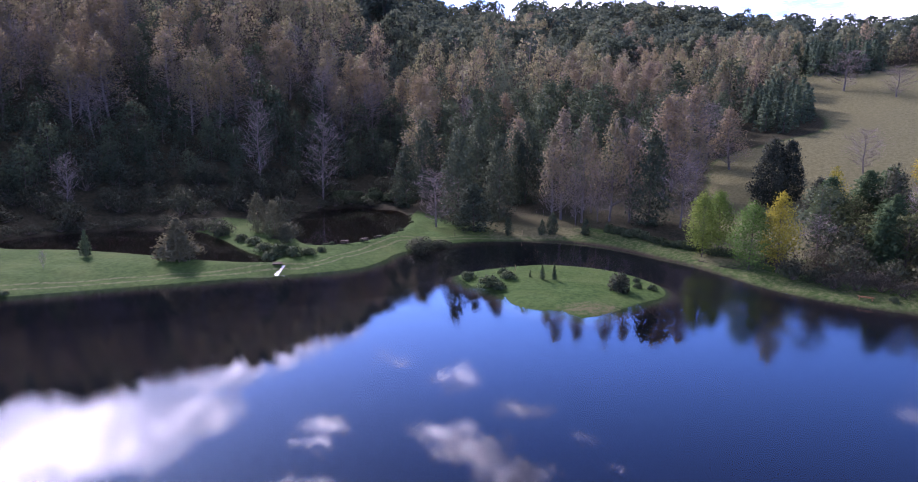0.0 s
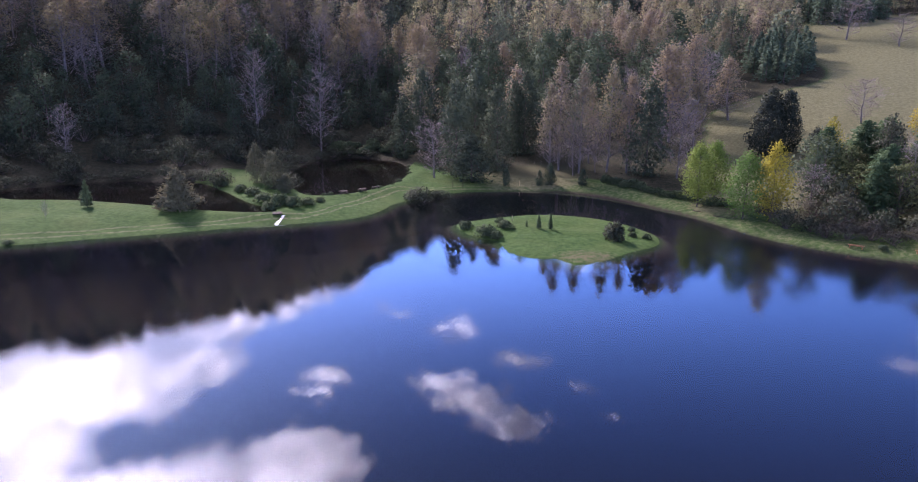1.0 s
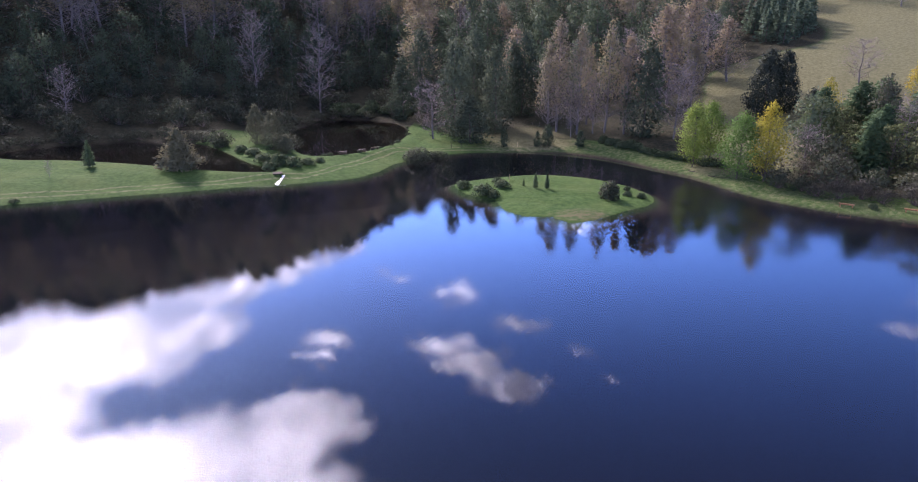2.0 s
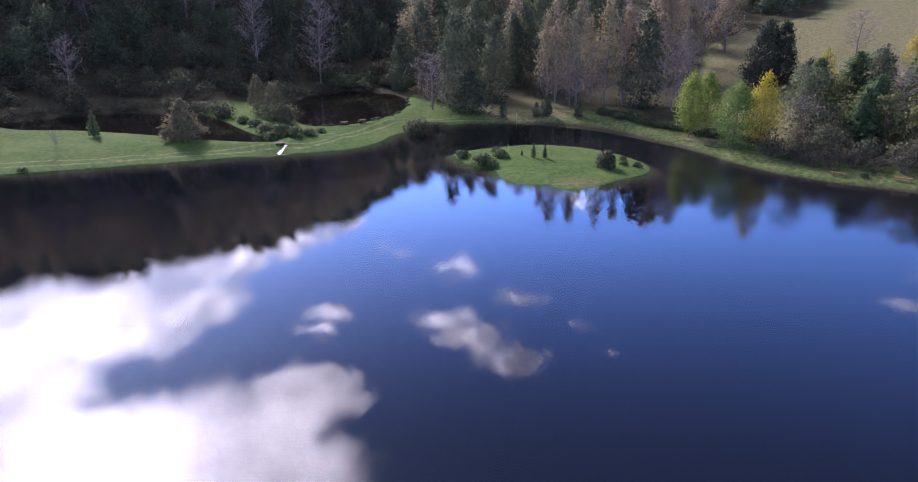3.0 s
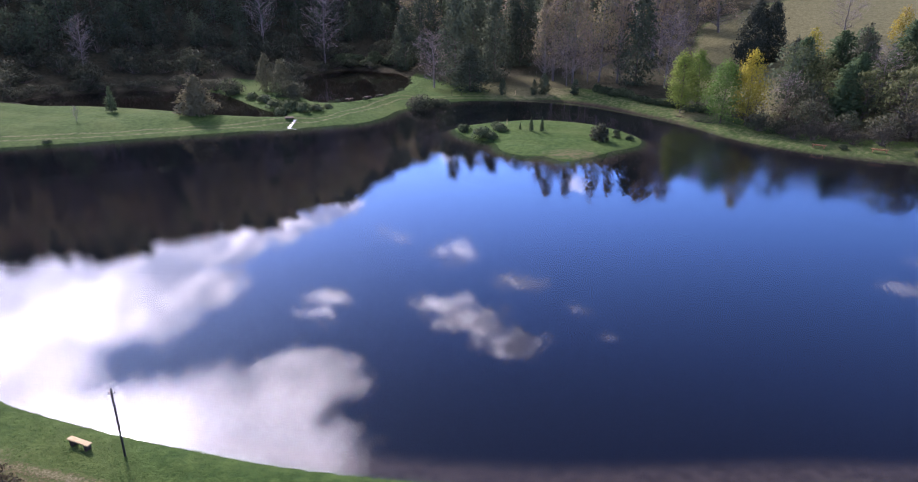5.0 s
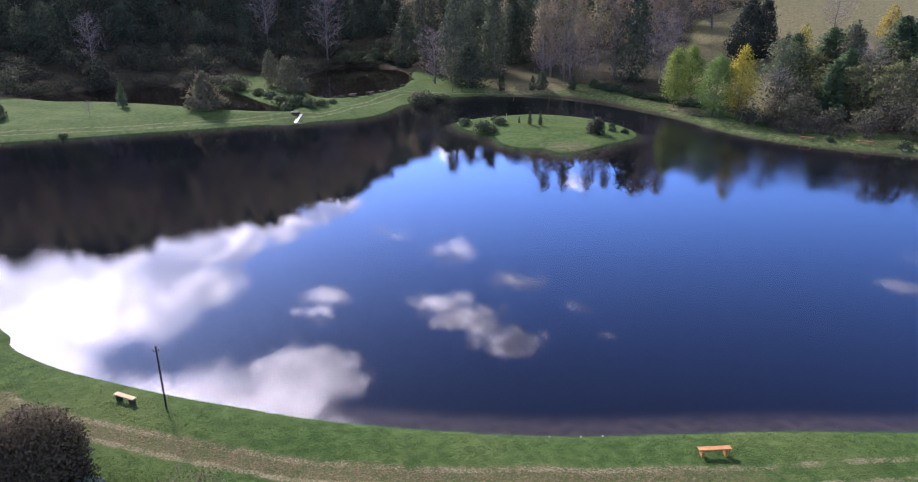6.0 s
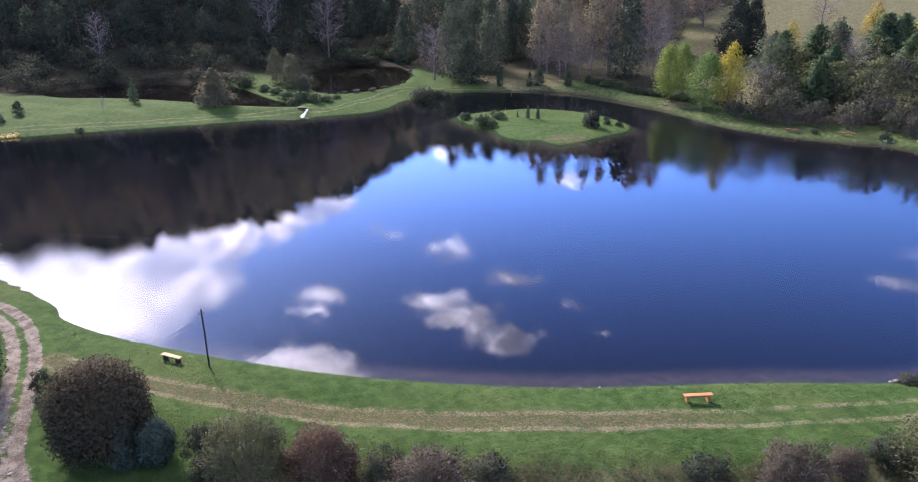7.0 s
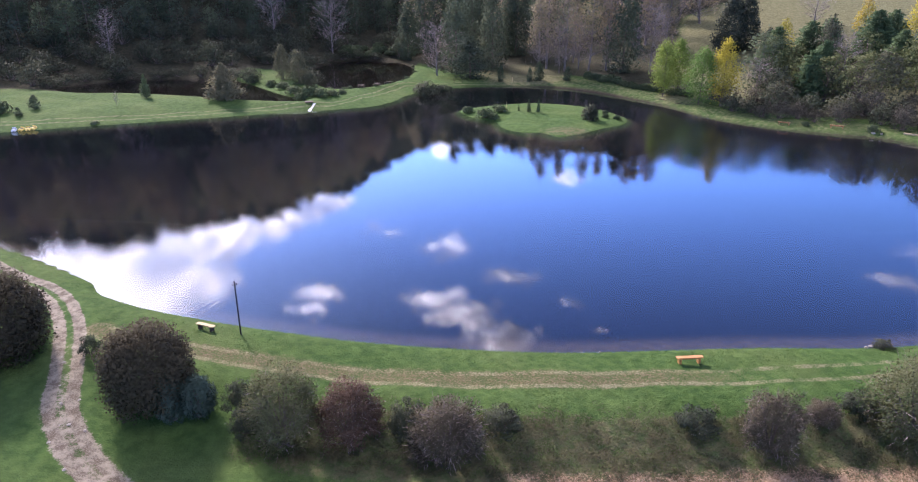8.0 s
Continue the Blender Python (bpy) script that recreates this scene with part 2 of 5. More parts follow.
def plain_material(name, low, high, scale=6.0, rough=0.8, bump=0.3, stretch=(1, 1, 1), metal=0.0):
    m, n = material(name)
    at = n.add("ShaderNodeMapping", in_Vector=n.add("ShaderNodeTexCoord").outputs["Object"], in_Scale=stretch)
    grain, blot = n.noise(at, scale, 5, 0.65), n.noise(at, scale * 0.2, 3, 0.5)
    c = n.mix(n.step(n.math("ADD", n.math("MULTIPLY", grain, 0.6), n.math("MULTIPLY", blot, 0.4)), 0.35, 0.65), low, high)
    b = n.add("ShaderNodeBump", in_Strength=bump, in_Distance=0.02, in_Height=grain)
    finish(n, n.add("ShaderNodeBsdfPrincipled", in_Base_Color=c, in_Roughness=rough, in_Normal=b, in_Metallic=metal, in_Specular_IOR_Level=0.5 if rough < 0.7 else 0.12))
    return m


GROUND = ground_material()
LAKE_WATER = water_material("lake water", 0.045, 0.08, (0.75, 0.78, 0.82))
POND_WATER = water_material("pond water", 0.06, 0.06, (0.6, 0.56, 0.5))
BARK = plain_material("grey brown bark", (0.05, 0.04, 0.035), (0.17, 0.14, 0.12), 5, 0.9, 0.6, (1, 1, 0.25))
PALE_BARK = plain_material("pale lichened bark", (0.11, 0.095, 0.088), (0.24, 0.21, 0.2), 4, 0.85, 0.4, (1, 1, 0.3))
TWIGS = plain_material("bare autumn twigs", (0.17, 0.13, 0.12), (0.34, 0.275, 0.26), 2, 0.9, 0.0)
FIR = leaf_material("fir needles", [(0.045, 0.08, 0.05), (0.08, 0.125, 0.065), (0.12, 0.165, 0.085)], 0.4)
YOUNG = leaf_material("young grey green needles", [(0.165, 0.155, 0.09), (0.215, 0.20, 0.12)], 0.3)
DARK = leaf_material("evergreen leaves", [(0.048, 0.074, 0.046), (0.074, 0.104, 0.062), (0.11, 0.14, 0.08)], 0.35)
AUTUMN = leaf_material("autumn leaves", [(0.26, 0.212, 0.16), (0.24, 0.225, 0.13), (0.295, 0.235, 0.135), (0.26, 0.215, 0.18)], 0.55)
POPLAR = leaf_material("poplar leaves", [(0.14, 0.225, 0.05), (0.22, 0.28, 0.065)], 0.45)
GREEN_POPLAR = leaf_material("green poplar leaves", [(0.09, 0.175, 0.045), (0.15, 0.25, 0.06)], 0.45)
YELLOW = leaf_material("yellow leaves", [(0.42, 0.34, 0.045), (0.35, 0.33, 0.055), (0.34, 0.23, 0.045)], 0.45)
CYPRESS = leaf_material("cypress needles", [(0.03, 0.042, 0.032), (0.058, 0.068, 0.048)], 0.15)
SHRUB = leaf_material("shrub leaves", [(0.044, 0.056, 0.038), (0.058, 0.07, 0.045), (0.076, 0.084, 0.055)], 0.3, vary=0.4)
BROWN_SHRUB = leaf_material("brown shrub leaves", [(0.075, 0.066, 0.045), (0.112, 0.096, 0.066)], 0.3)
RUSSET = leaf_material("russet shrub leaves", [(0.08, 0.052, 0.038), (0.118, 0.078, 0.056)], 0.3)
OLIVE = leaf_material("olive shrub leaves", [(0.075, 0.088, 0.04), (0.115, 0.122, 0.06)], 0.3)
BLUE_FIR = leaf_material("blue green needles", [(0.055, 0.09, 0.068), (0.085, 0.125, 0.095)], 0.2)
PURPLE_SHRUB = leaf_material("dark brown green shrub leaves", [(0.058, 0.053, 0.034), (0.085, 0.074, 0.047)], 0.3)
ISLE_SHRUB = leaf_material("broad shrub leaves", [(0.055, 0.085, 0.042), (0.1, 0.13, 0.07)], 0.25)
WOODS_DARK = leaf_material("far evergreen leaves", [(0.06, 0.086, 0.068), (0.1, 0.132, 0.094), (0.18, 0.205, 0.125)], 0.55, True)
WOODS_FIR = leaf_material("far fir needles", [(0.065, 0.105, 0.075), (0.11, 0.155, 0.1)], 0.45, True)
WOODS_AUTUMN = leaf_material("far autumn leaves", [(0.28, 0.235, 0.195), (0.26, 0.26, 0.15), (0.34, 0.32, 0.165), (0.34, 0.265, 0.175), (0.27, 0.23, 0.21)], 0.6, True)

SOFT_FIR = leaf_material("soft grey green needles", [(0.052, 0.076, 0.05), (0.076, 0.1, 0.065), (0.105, 0.13, 0.08)], 0.35)
OLIVE_TREE = leaf_material("grey olive leaves", [(0.1, 0.108, 0.065), (0.15, 0.152, 0.092)], 0.3)
GREEN_FIR = leaf_material("feathery green needles", [(0.05, 0.09, 0.045), (0.08, 0.13, 0.06), (0.11, 0.16, 0.075)], 0.35)
OLIVE_GREEN = leaf_material("olive green leaves", [(0.065, 0.09, 0.04), (0.1, 0.122, 0.052), (0.135, 0.146, 0.07)], 0.35)
GREY_TWIG = leaf_material("dull grey brown leaves", [(0.055, 0.054, 0.045), (0.078, 0.076, 0.06), (0.105, 0.1, 0.075)], 0.3)
THICKET = leaf_material("grey green thicket leaves", [(0.048, 0.062, 0.04), (0.074, 0.086, 0.054), (0.11, 0.114, 0.075)], 0.3)


# ---- the lie of the land ----
def spline(points, closed=False, steps=8):
    """A smooth line through the given points."""
    p = np.array(points, float)
    n = len(p)
    out = []
    for i in range(n if closed else n - 1):
        if closed:
            a, b, c, d = p[(i - 1) % n], p[i], p[(i + 1) % n], p[(i + 2) % n]
        else:
            a, b, c, d = p[max(i - 1, 0)], p[i], p[i + 1], p[min(i + 2, n - 1)]
        for k in range(steps):
            u = k / steps
            out.append(0.5 * (2 * b + (c - a) * u + (2 * a - 5 * b + 4 * c - d) * u * u + (3 * b - a - 3 * c + d) * u ** 3))
    if not closed:
        out.append(p[-1])
    return np.array(out)


def line_distance(x, y, line, closed=False):
    """How far each point lies from a line of short pieces."""
    best = np.full(x.shape, 1e9)
    ends = np.roll(line, -1, axis=0) if closed else line[1:]
    for (ax, ay), (bx, by) in zip(line, ends):
        ux, uy = bx - ax, by - ay
        k = np.clip(((x - ax) * ux + (y - ay) * uy) / (ux * ux + uy * uy + 1e-9), 0, 1)
        best = np.minimum(best, (x - ax - k * ux) ** 2 + (y - ay - k * uy) ** 2)
    return np.sqrt(best)


def inside(x, y, ring):
    odd = np.zeros(x.shape, bool)
    for (ax, ay), (bx, by) in zip(ring, np.roll(ring, -1, axis=0)):
        if ay != by:
            odd ^= ((ay > y) != (by > y)) & (x < (bx - ax) * (y - ay) / (by - ay) + ax)
    return odd


def signed(x, y, ring):
    """Distance to a ring, positive outside it."""
    d = line_distance(x, y, ring, True)
    return np.where(inside(x, y, ring), -d, d)


def smooth(a, b, v):
    k = np.clip((v - a) / (b - a), 0, 1)
    return k * k * (3 - 2 * k)


LAKE = spline([(-40, 28.9), (-35.6, 26.6), (-30.7, 23.6), (-28.5, 22.0), (-27.6, 20.7), (-25.5, 19.4), (-22.5, 18.0), (-16.3, 15.95),
               (-12.2, 14.9), (-8.3, 13.95), (-2.5, 13.1), (4.3, 12.6), (9.7, 12.8), (17, 13.2), (27, 13.5), (40, 16.5), (56, 26),
               (68, 42), (69, 58), (60.7, 70.8), (54.8, 74.0), (49, 77.0), (43.7, 81.3), (40.1, 86.3), (37.7, 92.4), (35.3, 98.2),
               (31.5, 103.9), (28, 109), (22.6, 114.4), (15.7, 116.9), (3.2, 116.2), (-4, 112.6), (-7.7, 108), (-10.7, 104),
               (-12.4, 98.5), (-15.2, 93.7), (-19.8, 91), (-28, 88), (-36, 84.5), (-50, 78.7), (-61.5, 73.8), (-76, 66),
               (-84, 52), (-70, 38), (-52, 32)], True)
ISLAND = spline([(-0.7, 89.5), (1, 92), (5.3, 94.8), (11.5, 97), (17.5, 95.8), (22, 92.6), (24.8, 88), (25.8, 83.5), (24.4, 79.8),
                 (20.4, 76.5), (16.8, 73), (13.7, 71), (12.2, 72), (11, 73.6), (8.8, 73.4), (7, 74.6), (5.6, 76.4), (5.1, 79.5),
                 (4.5, 81.2), (2.6, 82.6), (0.4, 85.5)], True)
POND = spline([(-46, 96.9), (-39, 94.6), (-31.8, 93.3), (-27.6, 93.6), (-28, 96), (-31.6, 98.6), (-35.4, 103), (-40.4, 109.6),
               (-48, 117), (-60, 118), (-72, 112), (-76, 104.5), (-70, 100.4), (-62, 100.4), (-54, 99.1)], True)
UPPER_POND = spline([(-28.6, 111), (-24.5, 105.4), (-19, 107), (-15.0, 112), (-11.4, 121), (-10.8, 134), (-16, 146), (-26.6, 149),
                     (-33, 139), (-32.5, 121)], True)
POND_LEVEL, UPPER_LEVEL = 0.75, 0.95
DAM_TRACK = spline([(-24.5, 14.6), (-21.5, 12.9), (-15, 11.35), (-11.4, 10.4), (-7.85, 9.65), (-4.45, 9.2), (-1.1, 8.95), (5.5, 8.85),
                    (12.1, 9.2), (19.2, 9.9), (25.4, 10.55), (40, 13.2), (58, 23), (72, 40)])
FAR_TRACK = spline([(-78, 71), (-59.5, 78), (-49.5, 81.5), (-39.5, 86), (-28.8, 90.2), (-22.1, 93.4), (-17.9, 99), (-13.6, 107.5),
                    (-10.2, 113.5), (-4.1, 115.6), (3, 117.4), (16, 117.8)])
ROAD = spline([(-51.1, 33.5), (-41.1, 27.0), (-35.5, 22.9), (-30.3, 19.8), (-27.1, 16.0), (-25.0, 12.2), (-23.6, 9.1),
               (-22.6, 6.6), (-21.1, 4.6), (-18.9, 2.6), (-15.7, 0.2), (-11.1, -3.0), (-4.0, -8.0), (10, -17), (34, -30), (70, -46)])
CREST_AT = [-180, -70, -36, -20, -10, -5, -2, 13, 24, 36, 70, 180]
CREST = [6, 56, 92, 94, 98, 100, 97, 90, 72, 55, 44, 6]
STEEP = [0.02, 0.3, 0.52, 0.52, 0.42, 0.3, 0.25, 0.243, 0.245, 0.25, 0.2, 0.02]
FOOT = [160, 160, 146, 146, 160, 158, 144, 124, 112, 106, 110, 160]


def land(x, y):
    """Height of the ground, of the lake's and the ponds' beds too."""
    x, y = np.asarray(x, float), np.asarray(y, float)
    lake, isle = signed(x, y, LAKE), -signed(x, y, ISLAND)
    shore = np.maximum(lake, isle)
    far, turn = np.hypot(x, y), np.degrees(np.arctan2(x, y))
    rough = 0.05 * np.sin(x * 0.9 + 1.3 * np.sin(y * 0.5)) + 0.04 * np.sin(y * 1.3 + x * 0.31) + 0.10 * np.sin(x * 0.21 - y * 0.17 + 2)
    wet = np.maximum(-2.6, np.where(y < 40, 0.11, 0.35) * shore - 0.03)
    dry = 0.5 * (1 - np.exp(-np.maximum(shore, 0) / np.where(y < 40, 0.75, 2.2))) + rough * smooth(0.3, 4, shore)
    z = np.where(shore < 0, wet, dry)
    # the dam's outer face and the meadow below it
    south = (1 - smooth(20, 40, y)) * smooth(0, 1, lake)
    face = smooth(5.6, 10.5, lake) * smooth(-24, -17, x) + smooth(7, 22, lake) * (1 - smooth(-24, -17, x))
    z = z - south * 1.3 * face
    # the berm and the hills round the valley
    z = z + 0.55 * smooth(1.5, 9, lake) * smooth(60, 80, y) * (1 - smooth(-14, -2, x))
    steep, crest, foot = np.interp(turn, CREST_AT, STEEP), np.interp(turn, CREST_AT, CREST), np.interp(turn, CREST_AT, FOOT)
    up = steep * 9 * np.logaddexp(0, (far - foot) / 9)
    bumps = 1 + 0.05 * np.sin(x * 0.031 + 1) * np.sin(y * 0.027) + 0.03 * np.sin(x * 0.08 + y * 0.05)
    up = -12 * np.logaddexp(-np.minimum(up * bumps, 400) / 12, -crest / 12)
    z = z + np.maximum(up + 12 * np.logaddexp(0, -crest / 12), 0) * smooth(40, 90, y + 0.4 * np.abs(x))
    # the two ponds
    for ring, level in ((POND, POND_LEVEL), (UPPER_POND, UPPER_LEVEL)):
        d = signed(x, y, ring)
        basin = level + np.where(d < 0, np.maximum(-0.8, 0.4 * d), 0.35 * (1 - np.exp(-np.maximum(d, 0) / 0.8)))
        z = np.where(d < 5, basin + (z - basin) * smooth(1, 5, d), z)
    return z

# ---- how plants grow ----
class Heap:
    """Vertices and faces of one mesh."""

    def __init__(self):
        self.verts, self.faces, self.normals, self.count = [], [], [], 0

    def add(self, verts, faces, normals=None):
        verts = np.asarray(verts, float).reshape(-1, 3)
        self.normals.append(np.zeros_like(verts) if normals is None else normals)
        self.faces.append(np.asarray(faces, int) + self.count)
        self.verts.append(verts)
        self.count += len(verts)

    def tube(self, path, radii, sides=5):
        path = np.asarray(path, float)
        ring = np.linspace(0, 2 * np.pi, sides, endpoint=False)
        way = np.gradient(path, axis=0)
        way /= np.linalg.norm(way, axis=1)[:, None] + 1e-9
        side = np.cross(way, (0.31, 0.77, 0.12))
        side /= np.linalg.norm(side, axis=1)[:, None] + 1e-9
        up = np.cross(way, side)
        r = np.asarray(radii)[:, None, None]
        verts = path[:, None] + r * (np.cos(ring)[None, :, None] * side[:, None] + np.sin(ring)[None, :, None] * up[:, None])
        k, j = np.meshgrid(np.arange(len(path) - 1), np.arange(sides), indexing="ij")
        a, b = k * sides + j, k * sides + (j + 1) % sides
        self.add(verts, np.stack([a, b, b + sides, a + sides], -1).reshape(-1, 4))

    def leaves(self, rng, at, length, width, way=None, loose=1.0, out=None):
        """One diamond for each place; way: the direction along which each leaf or spray grows; out: outwards from the crown, where its face turns."""
        n = len(at)
        along = rng.normal(size=(n, 3)) * loose
        if way is not None:
            along = along + way
        along /= np.linalg.norm(along, axis=1)[:, None] + 1e-9
        across = np.cross(along, rng.normal(size=(n, 3)))
        across /= np.linalg.norm(across, axis=1)[:, None] + 1e-9
        size = rng.uniform(0.6, 1.3, n)[:, None]
        a, b = along * size * length / 2, across * size * width / 2
        if out is None:
            verts = np.stack([at - a, at + b - 0.1 * a, at + a, at - b - 0.1 * a], 1)
            self.add(verts, np.arange(4 * n).reshape(n, 4))
            return
        out = out / (np.linalg.norm(out, axis=1)[:, None] + 1e-6)
        face = np.cross(a, b)
        b = np.where((np.sum(face * out, axis=1) > 0)[:, None], -b, b)
        face = np.cross(b, a)
        face /= np.linalg.norm(face, axis=1)[:, None] + 1e-9
        face = face * np.sign(np.sum(face * out, axis=1))[:, None]
        soft = out * 0.95 + face * 0.4
        soft /= np.linalg.norm(soft, axis=1)[:, None] + 1e-9
        verts = np.stack([at - a, at + b - 0.1 * a, at + a, at - b - 0.1 * a], 1)
        real = np.cross(verts[:, 1] - verts[:, 0], verts[:, 2] - verts[:, 0])
        back = np.sum(real * out, axis=1) < 0
        verts[back] = verts[back][:, ::-1]
        self.add(verts, np.arange(4 * n).reshape(n, 4), np.repeat(soft, 4, axis=0))

    def mesh(self, name, *materials, smooth_faces=False):
        mesh = bpy.data.meshes.new(name)
        verts, faces = np.concatenate(self.verts), np.concatenate(self.faces)
        mesh.vertices.add(len(verts))
        mesh.vertices.foreach_set("co", verts.ravel())
        mesh.loops.add(faces.size)
        mesh.loops.foreach_set("vertex_index", faces.ravel().astype(np.int32))
        mesh.polygons.add(len(faces))
        mesh.polygons.foreach_set("loop_start", np.arange(0, faces.size, 4, dtype=np.int32))
        for m in materials:
            mesh.materials.append(m)
        mesh.update(calc_edges=True)
        normals = np.concatenate(self.normals)
        if np.any(normals):
            mesh.polygons.foreach_set("use_smooth", np.ones(len(faces), bool))
            mesh.normals_split_custom_set_from_vertices(normals)
        if smooth_faces:
            mesh.polygons.foreach_set("use_smooth", np.ones(len(faces), bool))
        return mesh


def fir(rng, h, w, rich=1.0, bottom=0.06, droop=0.25, slim=0.85):
    """Whorls of sprays that get shorter towards the tip."""
    wood, crown = Heap(), Heap()
    lean = rng.normal(size=2) * 0.01 * h
    z = np.linspace(0, h, 6)
    wood.tube(np.c_[lean[0] * z / h, lean[1] * z / h, z], h * 0.016 * (1.05 - z / h), 6)
    whorls = int(17 * math.sqrt(rich)) + 5
    for i in range(whorls):
        t = bottom + (0.99 - bottom) * (i / whorls) ** 0.9
        reach = w / 2 * (1 - t) ** slim * rng.uniform(0.7, 1.15) + 0.02 * w
        for turn in np.linspace(0, 6.283, int(7 * math.sqrt(rich)) + 3, endpoint=False) + rng.uniform(0, 6):
            r = reach * rng.uniform(0.5, 1.15)
            count = max(2, int(6 * rich * (0.3 + 1 - t)))
            k = rng.uniform(0.2, 1.0, count) ** 0.7
            out = np.array([math.cos(turn), math.sin(turn), 0])
            at = k[:, None] * r * out + np.c_[np.zeros((count, 2)), t * h - droop * r * k ** 1.6 + rng.normal(size=count) * 0.012 * h]
            at += rng.normal(size=(count, 3)) * 0.07 * r
            way = np.tile(out * 0.9 + np.array([0, 0, 0.15 - droop]), (count, 1))
            crown.leaves(rng, at, 0.055 * h / rich ** 0.4 + 0.12 * r, 0.03 * h / rich ** 0.4 + 0.03 * r, way, 0.45, np.tile(out + np.array([0, 0, 0.35]), (count, 1)))
    return wood, crown


def leafy(rng, h, w, rich=1.0, bottom=0.25, lobes=9, leaf=0.055, slim=1.0):
    """A crown of several rounded lobes on a forked trunk."""
    wood, crown = Heap(), Heap()
    middle = h * (bottom + 1) / 2
    z = np.linspace(0, h * 0.8, 6)
    bend = rng.normal(size=2) * 0.05 * w
    wood.tube(np.c_[bend[0] * (z / h) ** 2, bend[1] * (z / h) ** 2, z], h * 0.02 * (1.0 - z / h * 1.1), 6)
    for i in range(lobes):
        turn, k = i * 2.4 + rng.uniform(-0.4, 0.4), (i + 0.5) / lobes
        t = bottom + (1 - bottom) * (0.15 + 0.75 * k)
        spread = w * 0.30 * math.sin(math.pi * min(1, 0.22 + 0.72 * k)) ** 0.7
        c = np.array([math.cos(turn) * spread, math.sin(turn) * spread, t * h])
        r = np.array([w * 0.27, w * 0.27, (1 - bottom) * h * 0.2 * slim]) * rng.uniform(0.75, 1.2) * (1.15 - 0.45 * k)
        start = np.array([0, 0, max(0.1, t - 0.28) * h])
        bow = (start + c) / 2 + (0, 0, -0.03 * h)
        wood.tube([start, bow, c], [h * 0.008, h * 0.006, h * 0.002], 4)
        count = int(95 * rich)
        p = rng.normal(size=(count, 3))
        p /= np.linalg.norm(p, axis=1)[:, None]
        p[:, 2] = np.where(p[:, 2] < -0.55, -p[:, 2], p[:, 2])
        way = p.copy()
        at = c + p * r * (rng.uniform(0.35, 1.08, count) ** 0.5)[:, None]
        at[:, 2] = np.maximum(at[:, 2], 0.02 * h)
        crown.leaves(rng, at, leaf * h / rich ** 0.35, leaf * 0.7 * h / rich ** 0.35, way * 0.4, 0.7, p + (c - (0, 0, middle)) / w + (0, 0, 0.3))
    return wood, crown


def sparse(rng, h, w, rich=1.0, leaves=0.5, clear=0.18):
    """A tall autumn tree: pale stem, rising limbs, fine twigs, few leaves left."""
    wood, twigs, crown = Heap(), Heap(), Heap()
    z = np.linspace(0, h * 0.97, 7)
    sway = np.cumsum(rng.normal(size=(7, 2)) * 0.008 * h, axis=0)
    sway[0] = 0
    wood.tube(np.c_[sway, z], h * 0.011 * (1.04 - z / h), 5)
    limbs = int(20 * rich) + 6
    for i in range(limbs):
        t = clear + (0.93 - clear) * (i + rng.uniform(0, 0.8)) / limbs
        shape = math.sin(math.pi * min(1, max(0.08, (t - clear * 0.6) / (1.02 - clear * 0.6))) ** 0.8) ** 0.8
        reach = w / 2 * max(0.18, shape) * rng.uniform(0.7, 1.2)
        turn = i * 2.4 + rng.uniform(-0.5, 0.5)
        base = np.array([*(sway[min(6, int(t * 6))]), t * h])
        out = np.array([math.cos(turn), math.sin(turn), 0])
        tip = base + out * reach + (0, 0, reach * rng.uniform(0.35, 0.95))
        mid = (base + tip) / 2 + out * 0.12 * reach
        wood.tube([base, mid, tip], [h * 0.0034, h * 0.0022, h * 0.0008], 3)
        for fork in range(2):
            u = rng.uniform(0.3, 0.75)
            start = base + (tip - base) * u
            away = rng.normal(size=3) * 0.5 + out * 0.6 + (0, 0, 0.5)
            wood.tube([start, start + away * 0.22 * reach, start + away * 0.42 * reach + (0, 0, 0.08 * reach)], [h * 0.0018, h * 0.0012, h * 0.0005], 3)
        count = int(11 * rich) + 4
        k = rng.uniform(0.25, 1.05, count)[:, None]
        at = base + (tip - base) * k + rng.normal(size=(count, 3)) * 0.17 * reach
        twigs.leaves(rng, at, 0.24 * reach + 0.03 * h, 0.035 + 0.0016 * h, np.tile((tip - base) / (reach + 0.1), (count, 1)), 0.55)
        few = rng.poisson(leaves * (13 * rich + 3) * (0.35 + t))
        if few:
            k = rng.uniform(0.3, 1.1, few)[:, None]
            at = base + (tip - base) * k + rng.normal(size=(few, 3)) * 0.16 * reach
            crown.leaves(rng, at, 0.042 * h / rich ** 0.4, 0.03 * h / rich ** 0.4)
    return wood, twigs, crown


